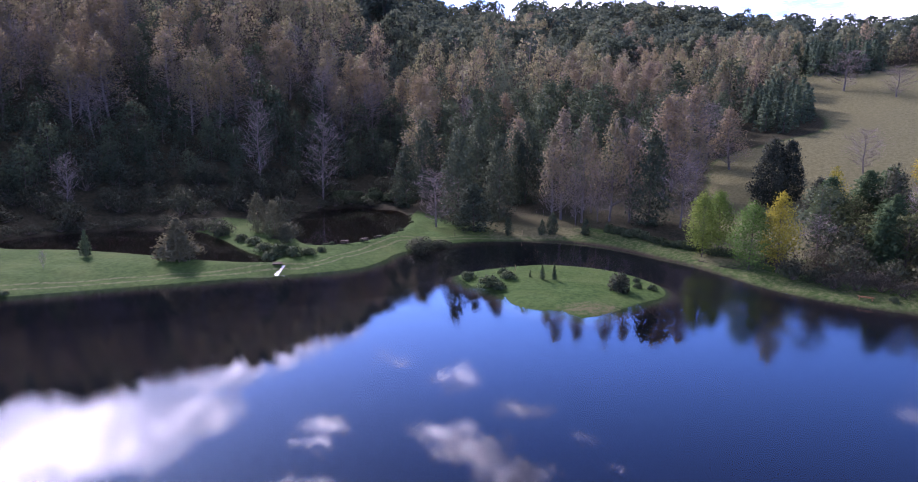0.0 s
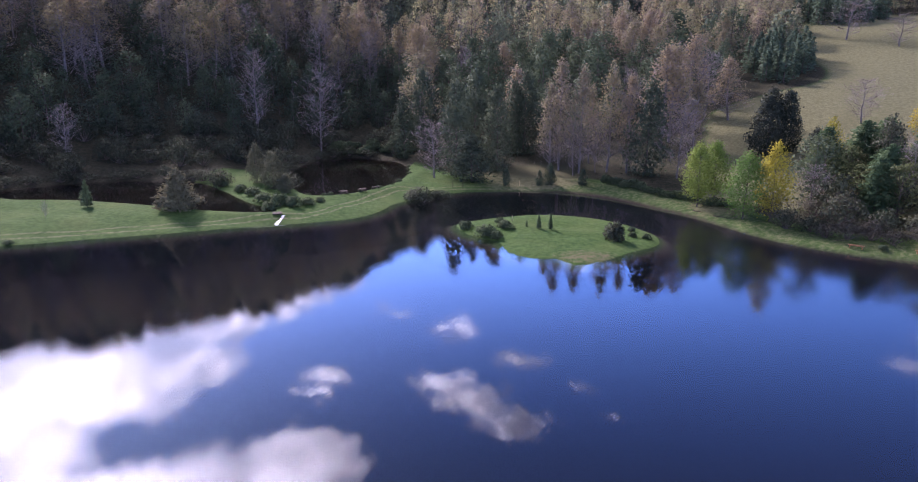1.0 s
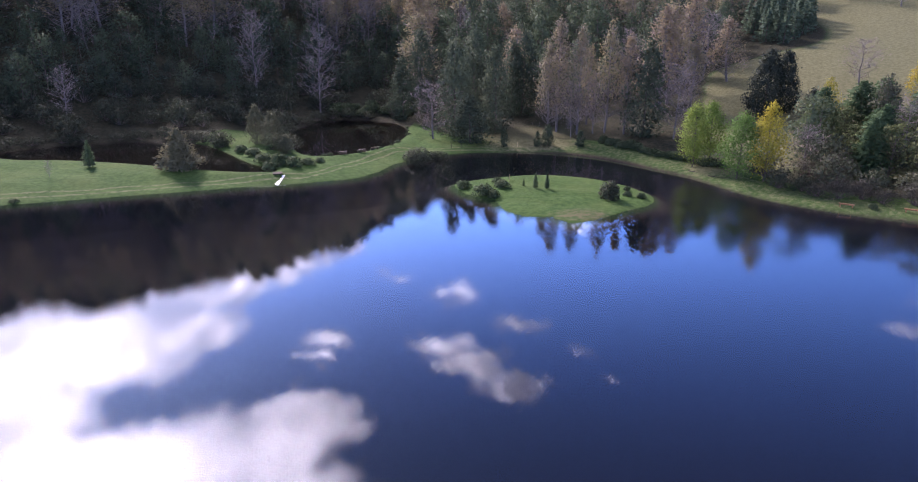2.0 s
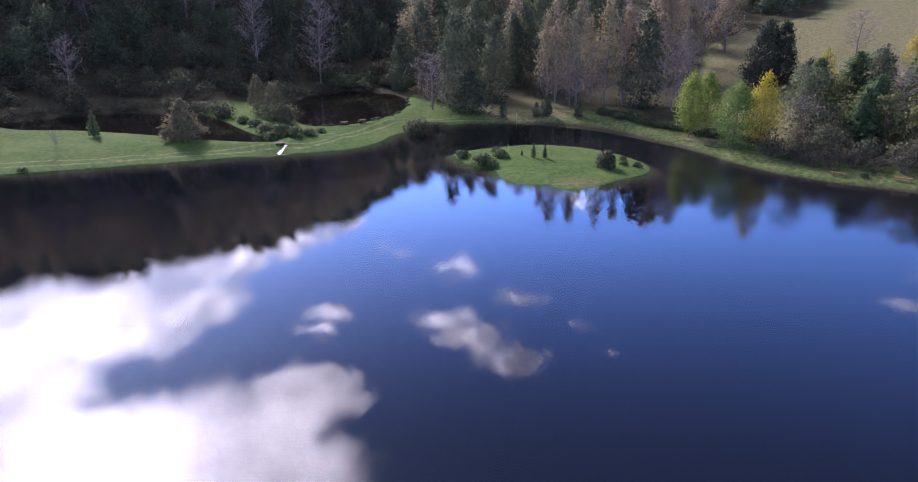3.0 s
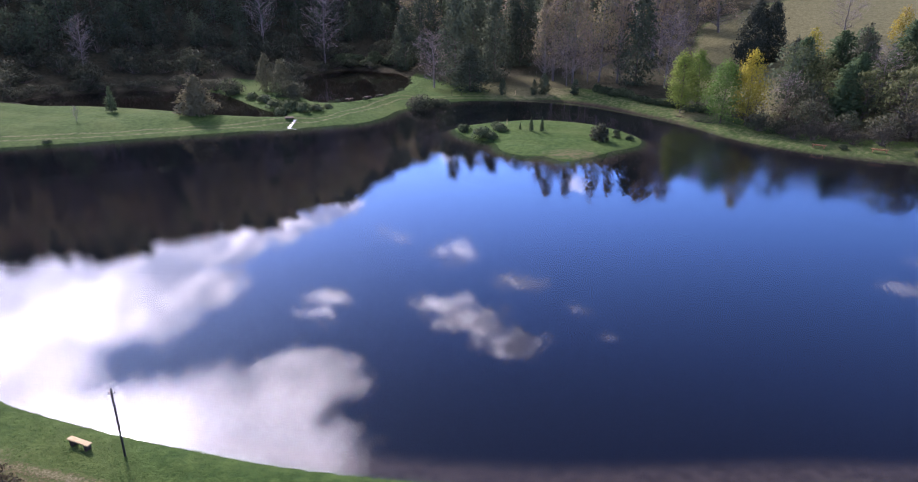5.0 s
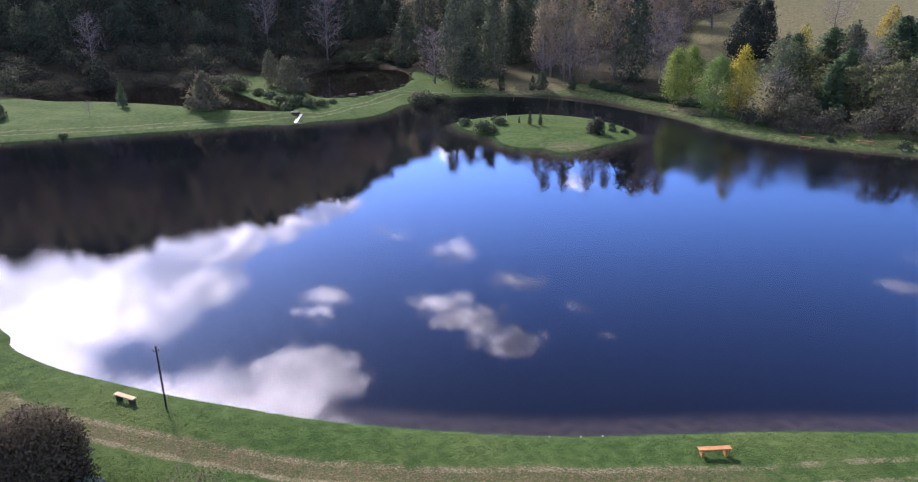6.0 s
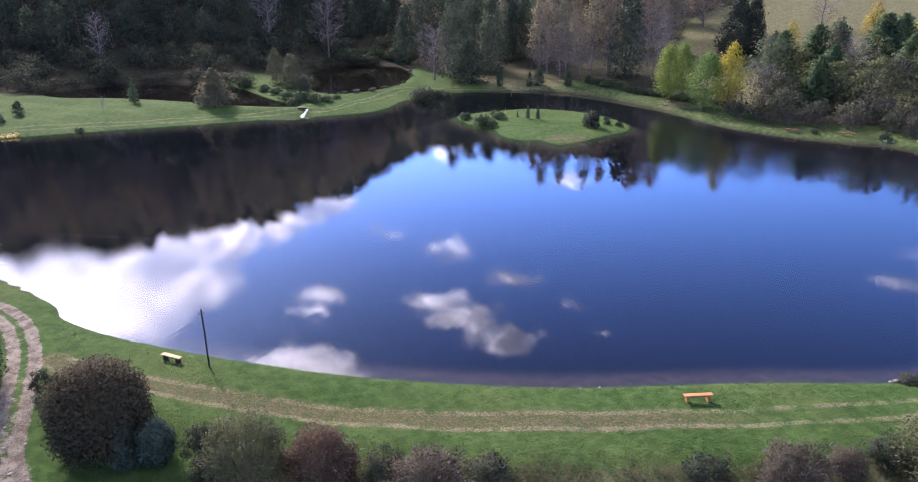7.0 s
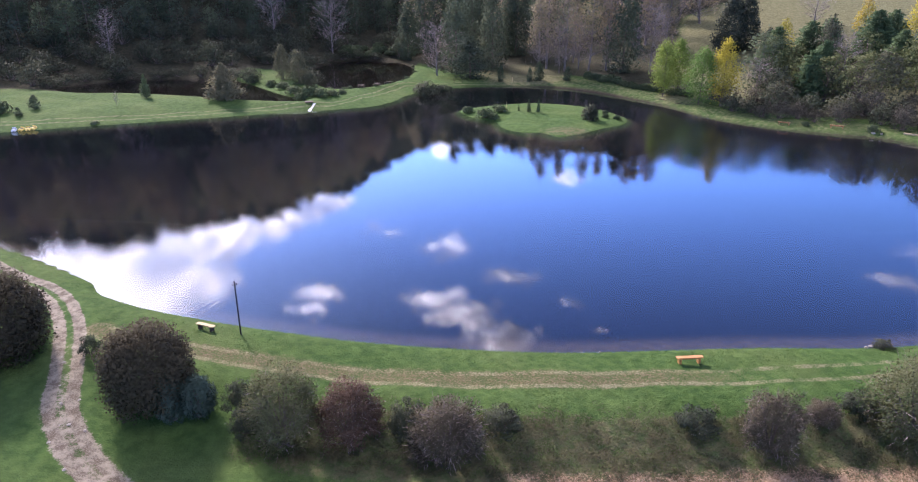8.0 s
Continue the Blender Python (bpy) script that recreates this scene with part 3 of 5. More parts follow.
def bush(rng, h, w, rich=1.0, leaf=0.12, lobes=11, spiky=0.0, twiggy=0.0):
    """A shrub whose leaves reach the ground, many stems from one root."""
    wood, crown, twigs = Heap(), Heap(), Heap()
    for i in range(lobes):
        turn, k = i * 2.4 + rng.uniform(-0.5, 0.5), math.sqrt((i + 0.5) / lobes)
        lift = (0.66 - 0.42 * k ** 2) * rng.uniform(0.8, 1.15)
        c = np.array([math.cos(turn) * k * w * 0.34, math.sin(turn) * k * w * 0.34, h * lift])
        r = np.array([w * 0.24, w * 0.24, h * 0.30]) * rng.uniform(0.7, 1.2)
        wood.tube([(0, 0, 0), c * 0.5 + (0, 0, -0.05 * h), c], [0.02 * h, 0.013 * h, 0.004 * h], 4)
        count = int(160 * rich)
        p = rng.normal(size=(count, 3))
        p /= np.linalg.norm(p, axis=1)[:, None]
        at = c + p * r * (rng.uniform(0.3, 1.03, count) ** 0.45)[:, None]
        keep = at[:, 2] > 0.02 * h
        crown.leaves(rng, at[keep], leaf * (1 + spiky), leaf * 0.62, p[keep] * (0.4 + spiky * 1.2) + (0, 0, 0.3 * spiky), 0.7, p[keep] * 0.8 + (c - (0, 0, 0.3 * h)) / w + (0, 0, 0.25))
        if twiggy:
            few = int(count * twiggy)
            twigs.leaves(rng, c + p[:few] * r * rng.uniform(0.7, 1.2, few)[:, None], 0.11 * h, 0.016, p[:few] + (0, 0, 0.5), 0.4)
    return wood, crown, twigs


def dome(rng, h, w, rich=1.0, leaf=0.13, lobes=46, twiggy=0.0, rough=0.2, spiky=0.0):
    """A dense rounded shrub: many small leafy knobs over one dome, some further out than others."""
    wood, crown, twigs = Heap(), Heap(), Heap()
    for i in range(lobes):
        k, turn = (i + 0.5) / lobes, i * 2.39996 + rng.uniform(-0.3, 0.3)
        up = 1 - 1.72 * k
        flat = math.sqrt(max(0.0, 1 - up * up))
        p0 = np.array([math.cos(turn) * flat, math.sin(turn) * flat, up])
        far = rng.uniform(1 - rough, 1 + rough * 0.6)
        c = np.array([0, 0, 0.42 * h]) + p0 * np.array([0.38 * w, 0.38 * w, 0.43 * h]) * far
        c[2] = max(c[2], rng.uniform(0.05, 0.12) * h)
        r = np.array([0.13 * w, 0.13 * w, 0.12 * h]) * rng.uniform(0.8, 1.35)
        if i % 3 == 0:
            wood.tube([(0, 0, 0), c * 0.55 + (0, 0, -0.04 * h), c], [0.018 * h, 0.012 * h, 0.004 * h], 4)
        count = int(70 * rich)
        p = rng.normal(size=(count, 3))
        p /= np.linalg.norm(p, axis=1)[:, None]
        at = c + p * r * (rng.uniform(0.1, 1.0, count) ** 0.5)[:, None]
        keep = at[:, 2] > 0.02 * h
        crown.leaves(rng, at[keep], leaf * (1 + spiky), leaf * 0.7, p[keep] * (0.3 + spiky) + p0 * 0.4, 0.7, p[keep] * 0.55 + p0 + (0, 0, 0.15))
        if twiggy:
            few = int(count * twiggy)
            twigs.leaves(rng, c + p[:few] * r * rng.uniform(0.7, 1.25, few)[:, None], 0.09 * h, 0.015, p[:few] + p0, 0.4)
    return wood, crown, twigs


def spire(rng, h, w, clumps=100, per=16, leaf=0.38, bottom=0.12, limbs=14, full=1.0, point=0.58, bare=0.0, puff=0.12):
    """An upright crown that comes to a soft point, built of many leaf clumps with gaps between them; below bare the leaves have fallen."""
    wood, crown = Heap(), Heap()
    z = np.linspace(0, h * 0.96, 7)
    sway = np.cumsum(rng.normal(size=(7, 2)) * 0.006 * h, axis=0)
    sway[0] = 0
    wood.tube(np.c_[sway, z], h * 0.012 * (1.04 - z / h), 5)
    side = rng.uniform(0.8, 1.2, 8)
    tips = []
    for i in range(clumps):
        k = rng.beta(1.15, 1.25)
        turn = rng.uniform(0, 6.283)
        lobe = side[int(turn / 6.284 * 8)]
        reach = w / 2 * min(1.0, (k / 0.22) ** 0.6 * 0.9 + 0.1) * max(0.0, 1 - k) ** point * 1.12 * lobe
        r = reach * math.sqrt(rng.uniform(0.2, 1.0))
        level = (bottom + (1 - bottom) * k) * h
        trunk = sway[min(6, int(level / h * 6.2))]
        c = np.array([trunk[0] + math.cos(turn) * r, trunk[1] + math.sin(turn) * r, level])
        if i < limbs:
            base = np.array([trunk[0], trunk[1], max(0.03 * h, level - 0.5 * r - 0.02 * h)])
            wood.tube([base, (base + c) / 2 + (0, 0, -0.1 * r), c], [h * 0.0035, h * 0.0022, h * 0.0008], 3)
        size = w * puff * (1.1 - 0.5 * k)
        tips.append(c + rng.normal(size=(3, 3)) * size)
        if rng.uniform() < 1.3 * (1 - k / (bare + 1e-6)):
            continue
        at = c + rng.normal(size=(per, 3)) * size * np.array([0.75, 0.75, 0.95])
        at[:, 2] = np.maximum(at[:, 2], 0.02 * h)
        out = np.array([math.cos(turn) * 0.35, math.sin(turn) * 0.35, 0.45])
        outward = (at - c) / size * 0.45 + np.array([math.cos(turn), math.sin(turn), 0.25 + 0.9 * k * k]) * (0.3 + 0.7 * r / (reach + 0.01))
        crown.leaves(rng, at, leaf * 1.25 * full, leaf * 0.75 * full, np.tile(out, (per, 1)), 0.75, outward)
    return wood, crown, np.concatenate(tips)


def thin(rng, h, w, clumps=70, per=9, leaf=0.32, bottom=0.2, bare=0.4, point=0.72):
    """The same upright tree in late autumn: pale limbs and fine twigs show below and between the leaves that are left."""
    wood, crown, tips = spire(rng, h, w, clumps, per, leaf, bottom, limbs=int(clumps * 0.5), point=point, bare=bare)
    twigs = Heap()
    out = tips * np.array([1, 1, 0])
    out /= np.linalg.norm(out, axis=1)[:, None] + 0.1
    twigs.leaves(rng, tips, 0.085 * h, 0.025 + 0.0013 * h, out * 0.7 + (0, 0, 0.7), 0.45)
    return wood, twigs, crown

# ---- ground and water ----
def axis(*spans):
    """Grid lines: (start, end, spacing at the start, spacing at the end)."""
    out = []
    for start, end, first, last in spans:
        v, step_now = start, first
        while v < end - 1e-6:
            out.append(v)
            k = (v - start) / (end - start)
            v += first + (last - first) * k
    return np.array(out + [spans[-1][1]])


def build_ground():
    xs = axis((-2200, -400, 300, 60), (-400, -85, 20, 2), (-85, -40, 1.0, 0.8), (-40, 30, 0.27, 0.27), (30, 75, 0.7, 1.0), (75, 400, 2, 20), (400, 2200, 60, 300))
    ys = axis((-2200, -60, 300, 6), (-60, 0, 4, 0.6), (0, 11, 0.4, 0.3), (11, 24, 0.22, 0.26), (24, 60, 0.9, 0.9), (60, 125, 0.6, 0.6), (125, 420, 2, 6), (420, 2600, 20, 300))
    x, y = (a.ravel() for a in np.meshgrid(xs, ys))
    z = land(x, y)
    nx, ny = len(xs), len(ys)
    i, j = (a.ravel() for a in np.meshgrid(np.arange(nx - 1), np.arange(ny - 1)))
    a = j * nx + i
    heap = Heap()
    heap.add(np.c_[x, y, z], np.stack([a, a + 1, a + nx + 1, a + nx], -1))
    mesh = heap.mesh("ground", GROUND, smooth_faces=True)
    lake = signed(x, y, LAKE)
    shore = np.maximum(lake, -signed(x, y, ISLAND))
    pond = np.minimum(signed(x, y, POND), signed(x, y, UPPER_POND))
    far, turn = np.hypot(x, y), np.degrees(np.arctan2(x, y))
    marks = {}
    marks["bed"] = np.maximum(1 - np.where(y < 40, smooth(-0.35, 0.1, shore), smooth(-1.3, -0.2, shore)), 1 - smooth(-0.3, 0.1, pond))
    # how far the bed colour is darkened in place of light lost underwater
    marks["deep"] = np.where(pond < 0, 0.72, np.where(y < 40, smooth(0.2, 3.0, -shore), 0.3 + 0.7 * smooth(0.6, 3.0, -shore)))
    ways = {"dam_way": DAM_TRACK, "far_way": FAR_TRACK, "road_way": ROAD}
    for name, line in ways.items():
        d = np.minimum(line_distance(x, y, line), 8)
        mesh.attributes.new(name, "FLOAT", "POINT").data.foreach_set("value", d.astype(np.float32))
    side = y - np.interp(x, DAM_TRACK[:, 0], DAM_TRACK[:, 1])
    mesh.attributes.new("dam_side", "FLOAT", "POINT").data.foreach_set("value", np.clip(side, -3, 3).astype(np.float32))
    marks["worn"] = 1 - smooth(8, 20, x)
    marks["full"] = 1 - smooth(4, 15, y)
    meadow = smooth(19, 21, turn - 8 * smooth(160, 185, far) + 2 * smooth(190, 215, far)) * (1 - smooth(268, 285, far))
    foot = np.interp(turn, CREST_AT, FOOT)
    hill = smooth(-18, -6, far - foot) * smooth(60, 80, y)
    glade = np.exp(-(((x - 14) / 13) ** 2 + ((y - 127) / 9) ** 2) ** 2)
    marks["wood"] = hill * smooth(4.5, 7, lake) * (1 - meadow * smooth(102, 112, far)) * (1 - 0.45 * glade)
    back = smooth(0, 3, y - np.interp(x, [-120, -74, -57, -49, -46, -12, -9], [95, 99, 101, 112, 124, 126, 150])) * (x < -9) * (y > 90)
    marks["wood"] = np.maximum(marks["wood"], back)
    isle_rim = np.exp(-((shore - 0.8) / 0.9) ** 2) * (lake < 0) * smooth(78, 90, y + 0.3 * x)
    marks["dry"] = 0.12 * isle_rim + np.maximum(meadow * smooth(100, 112, far), 0.9 * glade) + 0.12 * smooth(60, 80, y) * (lake > 0) + 0.42 * smooth(60, 70, y) * smooth(0, 8, x) * (1 - smooth(3, 5.5, lake)) * (lake > -1) + 0.75 * np.exp(-(((x + 21.8) / 2.6) ** 2 + ((y - 13.2) / 1.5) ** 2))
    south = 1 - smooth(16, 26, y)
    marks["weeds"] = south * smooth(6.2, 7.6, lake) * (1 - smooth(10.6, 12.0, lake)) * smooth(-13, -9, x)
    marks["weeds"] = np.maximum(marks["weeds"], 0.75 * np.exp(-(((x - 15) / 5) ** 2 + ((y - 74) / 3.2) ** 2) ** 2))
    marks["earth"] = south * np.exp(-((lake - 10.5) / 0.9) ** 2) * smooth(-2, 2, x) + 0.4 * np.exp(-((shore - 0.1) / 0.14) ** 2) * (y < 24)
    for name, values in marks.items():
        mesh.attributes.new(name, "FLOAT", "POINT").data.foreach_set("value", np.clip(values, 0, 1.2).astype(np.float32))
    ob = tagged(new("ground", mesh), "grassy valley floor, wooded hills and dry meadow", "ground", kind="structure")
    return ob


def build_water(name, ring, level, mat, label, grow):
    n = len(ring)
    ahead = np.roll(ring, -1, axis=0) - np.roll(ring, 1, axis=0)
    out = np.c_[ahead[:, 1], -ahead[:, 0]] / (np.linalg.norm(ahead, axis=1)[:, None] + 1e-9)
    if inside(np.array([ring[0, 0] + 0.05 * out[0, 0]]), np.array([ring[0, 1] + 0.05 * out[0, 1]]), ring)[0]:
        out = -out
    bm = bmesh.new()
    bm.faces.new([bm.verts.new((p[0], p[1], level)) for p in ring + out * grow])
    bmesh.ops.recalc_face_normals(bm, faces=bm.faces)
    if bm.faces[:][0].normal.z < 0:
        bmesh.ops.reverse_faces(bm, faces=bm.faces)
    bmesh.ops.triangulate(bm, faces=bm.faces)
    mesh = bpy.data.meshes.new(name)
    bm.to_mesh(mesh)
    mesh.materials.append(mat)
    return tagged(new(name, mesh), label, "water", kind="structure")


build_ground()
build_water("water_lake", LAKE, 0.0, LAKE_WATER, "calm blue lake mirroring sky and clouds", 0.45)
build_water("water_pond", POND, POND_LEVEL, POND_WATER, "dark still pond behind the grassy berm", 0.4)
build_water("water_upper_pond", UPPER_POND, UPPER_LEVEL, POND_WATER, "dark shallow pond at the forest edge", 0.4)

# ---- trees and shrubs ----
def part(name, data, parent, label=""):
    """One mesh under a thing or a part; data: a mesh, or a bmesh with its material."""
    ob = new(name, data)
    ob.parent = parent
    return tagged(ob, label) if label else ob


def plant(name, meshes, label, category):
    root = new(name)
    for part_name, mesh in meshes:
        piece = part(part_name, mesh, root)
        if part_name == "branchwork":
            tagged(piece, kind="stuff")
    return tagged(root, label, category)


# heights on a half-metre and a coarse net, to set plants on the ground quickly
NET = {}
for size, x0, x1, y0, y1 in ((0.5, -90, 90, -4, 150), (4.0, -340, 320, 100, 540)):
    gx, gy = np.meshgrid(np.arange(x0, x1 + size, size), np.arange(y0, y1 + size, size))
    NET[size] = (x0, y0, land(gx.ravel(), gy.ravel()).reshape(gx.shape))


def height_at(x, y):
    size = 0.5 if -89 < x < 89 and -3 < y < 149 else 4.0
    x0, y0, net = NET[size]
    u, v = (x - x0) / size, (y - y0) / size
    i, j = int(u), int(v)
    u, v = u - i, v - j
    return float((net[j, i] * (1 - u) + net[j, i + 1] * u) * (1 - v) + (net[j + 1, i] * (1 - u) + net[j + 1, i + 1] * u) * v)


def sown(name, kind, seeds, h, w, label, category, make):
    """Several growths of one kind, each made once: (name, meshes, h, w, label, category)."""
    out = []
    for s in seeds:
        rng = np.random.default_rng(s)
        out.append([name, make(rng, h, w), h, w, label, category, None])
    return out


def stand(growth, x, y, h, w, turn=0.0, sink=0.06, label="", group=""):
    """Plant one of a growth at a place, as tall and as wide as said."""
    name, meshes, h0, w0, text, category, first = growth
    m = pose(x, y, height_at(x, y) - sink, 0, 0, turn) @ Matrix.Diagonal((w / w0, w / w0, h / h0, 1))
    if first is None:
        root = growth[6] = plant(name, meshes, text, category)
        root.matrix_basis = m
    else:
        root = copy_thing(first, Matrix.Identity(4))
        root.matrix_basis = m
    return tagged(root, label, group=group)


def two(wood_mat, leaf_mat, grow, trunk="trunk", **kw):
    def make(rng, h, w):
        wood, crown = grow(rng, h, w, **kw)[:2]
        return [(trunk, wood.mesh(trunk, wood_mat)), ("crown", crown.mesh("crown", leaf_mat))]
    return make


def autumn(leaf_mat, wood_mat, grow=sparse, **kw):
    def make(rng, h, w):
        wood, twigs, crown = grow(rng, h, w, **kw)
        out = [("trunk", wood.mesh("trunk", wood_mat)), ("branchwork", twigs.mesh("branchwork", TWIGS))]
        if crown.count:
            out.append(("crown", crown.mesh("crown", leaf_mat)))
        return out
    return make


def scrub(leaf_mat, twig_mat=None, grow=bush, **kw):
    def make(rng, h, w):
        wood, crown, twigs = grow(rng, h, w, **kw)
        out = [("stem", wood.mesh("stem", BARK)), ("crown", crown.mesh("crown", leaf_mat))]
        if twigs.count:
            out.append(("branchwork", twigs.mesh("branchwork", twig_mat or TWIGS)))
        return out
    return make


EVERGREENS = sown("evergreen_tree", "", (4, 5, 6), 13, 7.8, "dark evergreen broadleaf tree of the hillside wood", "tree", two(BARK, DARK, spire, clumps=84, per=12, leaf=0.47, bottom=0.04, point=0.45))
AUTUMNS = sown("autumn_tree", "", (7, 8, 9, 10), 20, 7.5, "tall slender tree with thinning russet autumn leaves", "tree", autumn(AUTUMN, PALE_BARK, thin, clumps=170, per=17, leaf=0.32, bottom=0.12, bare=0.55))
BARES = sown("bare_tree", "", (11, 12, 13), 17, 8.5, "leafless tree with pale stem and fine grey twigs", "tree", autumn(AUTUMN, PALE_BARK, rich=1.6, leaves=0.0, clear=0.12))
UNDERGROWTH = sown("shrub", "", (14, 15, 16), 4.5, 6.5, "dense dark shrub at the edge of the wood", "shrub", scrub(SHRUB, rich=0.38, leaf=0.37, lobes=12))
POPLARS = sown("poplar", "", (17, 18), 10.5, 5.8, "young poplar with yellowing green leaves", "tree", two(BARK, POPLAR, spire, clumps=230, per=20, leaf=0.24, bottom=0.2, point=0.46))
GREEN_POPLARS = sown("poplar", "", (19,), 10.5, 6.5, "full green poplar beside the shore path", "tree", two(BARK, GREEN_POPLAR, spire, clumps=240, per=20, leaf=0.24, bottom=0.18, point=0.46))
YELLOW_POPLARS = sown("poplar", "", (20,), 11, 5.5, "bright yellow autumn poplar beside the shore path", "tree", two(BARK, YELLOW, spire, clumps=190, per=20, leaf=0.24, bottom=0.18, point=0.46))
YELLOW_TREES = sown("autumn_tree", "", (21, 22), 8, 5.0, "small tree in bright yellow autumn leaf", "tree", two(BARK, YELLOW, spire, clumps=90, per=16, leaf=0.26, bottom=0.15))
CYPRESSES = sown("cypress", "", (23, 24), 11, 6.5, "dense dark cypress on the slope above the poplars", "tree", two(BARK, CYPRESS, spire, clumps=420, per=16, leaf=0.3, bottom=0.01, point=0.5, puff=0.09))
THICKET_SHRUBS = sown("shrub", "", (61, 62, 63), 4.0, 6.0, "grey-green shrub in the thicket along the shore", "shrub", scrub(THICKET, rich=0.55, leaf=0.33, lobes=12, twiggy=0.05))
THICKET_TREES = sown("evergreen_tree", "", (64, 65, 66), 9, 6.5, "grey-green tree in the shoreside thicket", "tree", two(BARK, THICKET, spire, clumps=95, per=14, leaf=0.36, bottom=0.02))
GREEN_FIRS = sown("conifer_tree", "", (67, 68), 10, 8.0, "feathery green conifer above the shoreside thicket", "tree", two(BARK, GREEN_FIR, fir, rich=2.6, bottom=0.02, droop=0.2, slim=0.5))
OLIVE_TREES = sown("evergreen_tree", "", (69, 70), 7, 6.5, "olive-green leafy tree in the shoreside thicket", "tree", two(BARK, OLIVE_GREEN, leafy, rich=1.0, bottom=0.05, lobes=13, leaf=0.042))
TWIG_SHRUBS = sown("shrub", "", (71, 72), 4.0, 6.0, "dull grey-brown twiggy shrub in the shoreside thicket", "shrub", scrub(GREY_TWIG, BARK, rich=0.6, leaf=0.24, lobes=14, twiggy=0.2))
YOUNG_FIRS = sown("young_conifer", "", (25, 26, 27), 6, 5.4, "young grey-green conifer standing on the grass", "tree", two(BARK, YOUNG, fir, rich=2.6, bottom=0.01, droop=-0.15, slim=0.72))
SAPLINGS = sown("sapling", "", (28, 29), 3, 1.7, "small dark young tree beside the path", "tree", two(BARK, DARK, spire, clumps=110, per=14, leaf=0.15, bottom=0.06, puff=0.1))
SLIM_FIRS = sown("young_conifer", "", (30, 31), 2.2, 0.95, "slim little conifer on the island grass", "tree", two(BARK, FIR, fir, rich=1.2, bottom=0.06, droop=-0.3))
SOFT_FIRS = sown("conifer_tree", "", (37, 38, 39), 15, 8.0, "bushy grey-green conifer beside the glade", "tree", two(BARK, SOFT_FIR, spire, clumps=190, per=16, leaf=0.42, bottom=0.02))
OVATES = sown("evergreen_tree", "", (40, 50), 6.5, 4.6, "dense olive-grey tree on the pond bank", "tree", two(BARK, OLIVE_TREE, spire, clumps=260, per=16, leaf=0.2, bottom=0.01, point=0.5, puff=0.08))
ISLE_SHRUBS = sown("shrub", "", (32, 33), 1.5, 2.6, "low broad-leaved shrub on the island shore", "shrub", scrub(ISLE_SHRUB, rich=0.5, leaf=0.26))

# the walk's own shore: poplars, cypresses, firs
for growth, x, y, h, w, turn in (
        (POPLARS[0], 36.4, 100.0, 9.6, 5.6, 10), (POPLARS[1], 39.4, 101.6, 9.4, 5.0, 80), (GREEN_POPLARS[0], 40.2, 92.0, 9.2, 6.2, 30),
        (YELLOW_POPLARS[0], 43.0, 89.6, 10.6, 5.0, 0)):
    stand(growth, x, y, h, w, turn, group="poplars along the shore path")
for k, (x, y, h, w) in enumerate(((56.1, 122.7, 12.0, 7.0), (59.6, 123.2, 11.0, 5.6))):
    stand(CYPRESSES[k], x, y, h, w, k * 70, group="cypresses on the slope")
for k, (x, y, h, w) in enumerate(((-54.8, 94.1, 4.2, 2.3), (-41.0, 93.2, 6.2, 6.6))):
    stand(YOUNG_FIRS[1] if k else SLIM_FIRS[1], x, y, h, w, 50 * k, label="" if k else "dense dark young conifer standing on the grass", group="young conifers by the ponds")
for k, (x, y, h, w) in enumerate(((-36.0, 115.0, 6.8, 4.0), (-31.7, 109.4, 6.4, 4.0), (-28.8, 106.0, 3.1, 3.3))):
    stand(OVATES[k % 2], x, y, h, w, 80 * k, group="trees on the pond bank")
stand(BARES[1], -56.4, 86.6, 2.6, 1.1, label="thin bare sapling alone on the far lawn")
for k, (x, y, h, w) in enumerate(((8.0, 118.4, 3.4, 1.7), (14.0, 118.4, 2.8, 1.5), (16.0, 118.6, 3.9, 2.5), (21.7, 117.2, 2.8, 2.0))):
    stand(SAPLINGS[k % 2], x, y, h, w, 60 * k, group="saplings along the far bank")
for k, (x, y, h, w) in enumerate(((10.4, 85.8, 2.2, 0.95), (12.0, 85.8, 2.3, 0.95), (8.9, 86.8, 1.1, 0.45))):
    stand(SLIM_FIRS[k % 2], x, y, h, w, 40 * k, group="little conifers on the island")
for k, (x, y, h, w) in enumerate(((0.6, 87.4, 1.2, 2.3), (3.3, 83.3, 1.7, 3.1), (4.6, 82.0, 1.2, 1.8), (6.0, 86.4, 1.3, 2.3), (5.5, 89.8, 0.9, 1.6), (22.3, 82.9, 0.8, 1.3), (24.0, 82.3, 0.8, 1.4), (23.0, 86, 0.8, 1.2))):
    stand(ISLE_SHRUBS[k % 2], x, y, h, w, 70 * k, group="shrubs on the island")
CLUMP = sown("shrub", "", (34,), 3, 3.0, "spiky multi-stemmed shrub on the island", "shrub", scrub(SHRUB, rich=0.5, leaf=0.3, spiky=0.8))
stand(CLUMP[0], 19.6, 81.2, 2.9, 2.8)
POINT_SHRUB = sown("shrub", "", (35, 36), 3.2, 5, "large straggling shrub on the bank's point", "shrub", scrub(SHRUB, rich=1.2, leaf=0.28, twiggy=0.15))
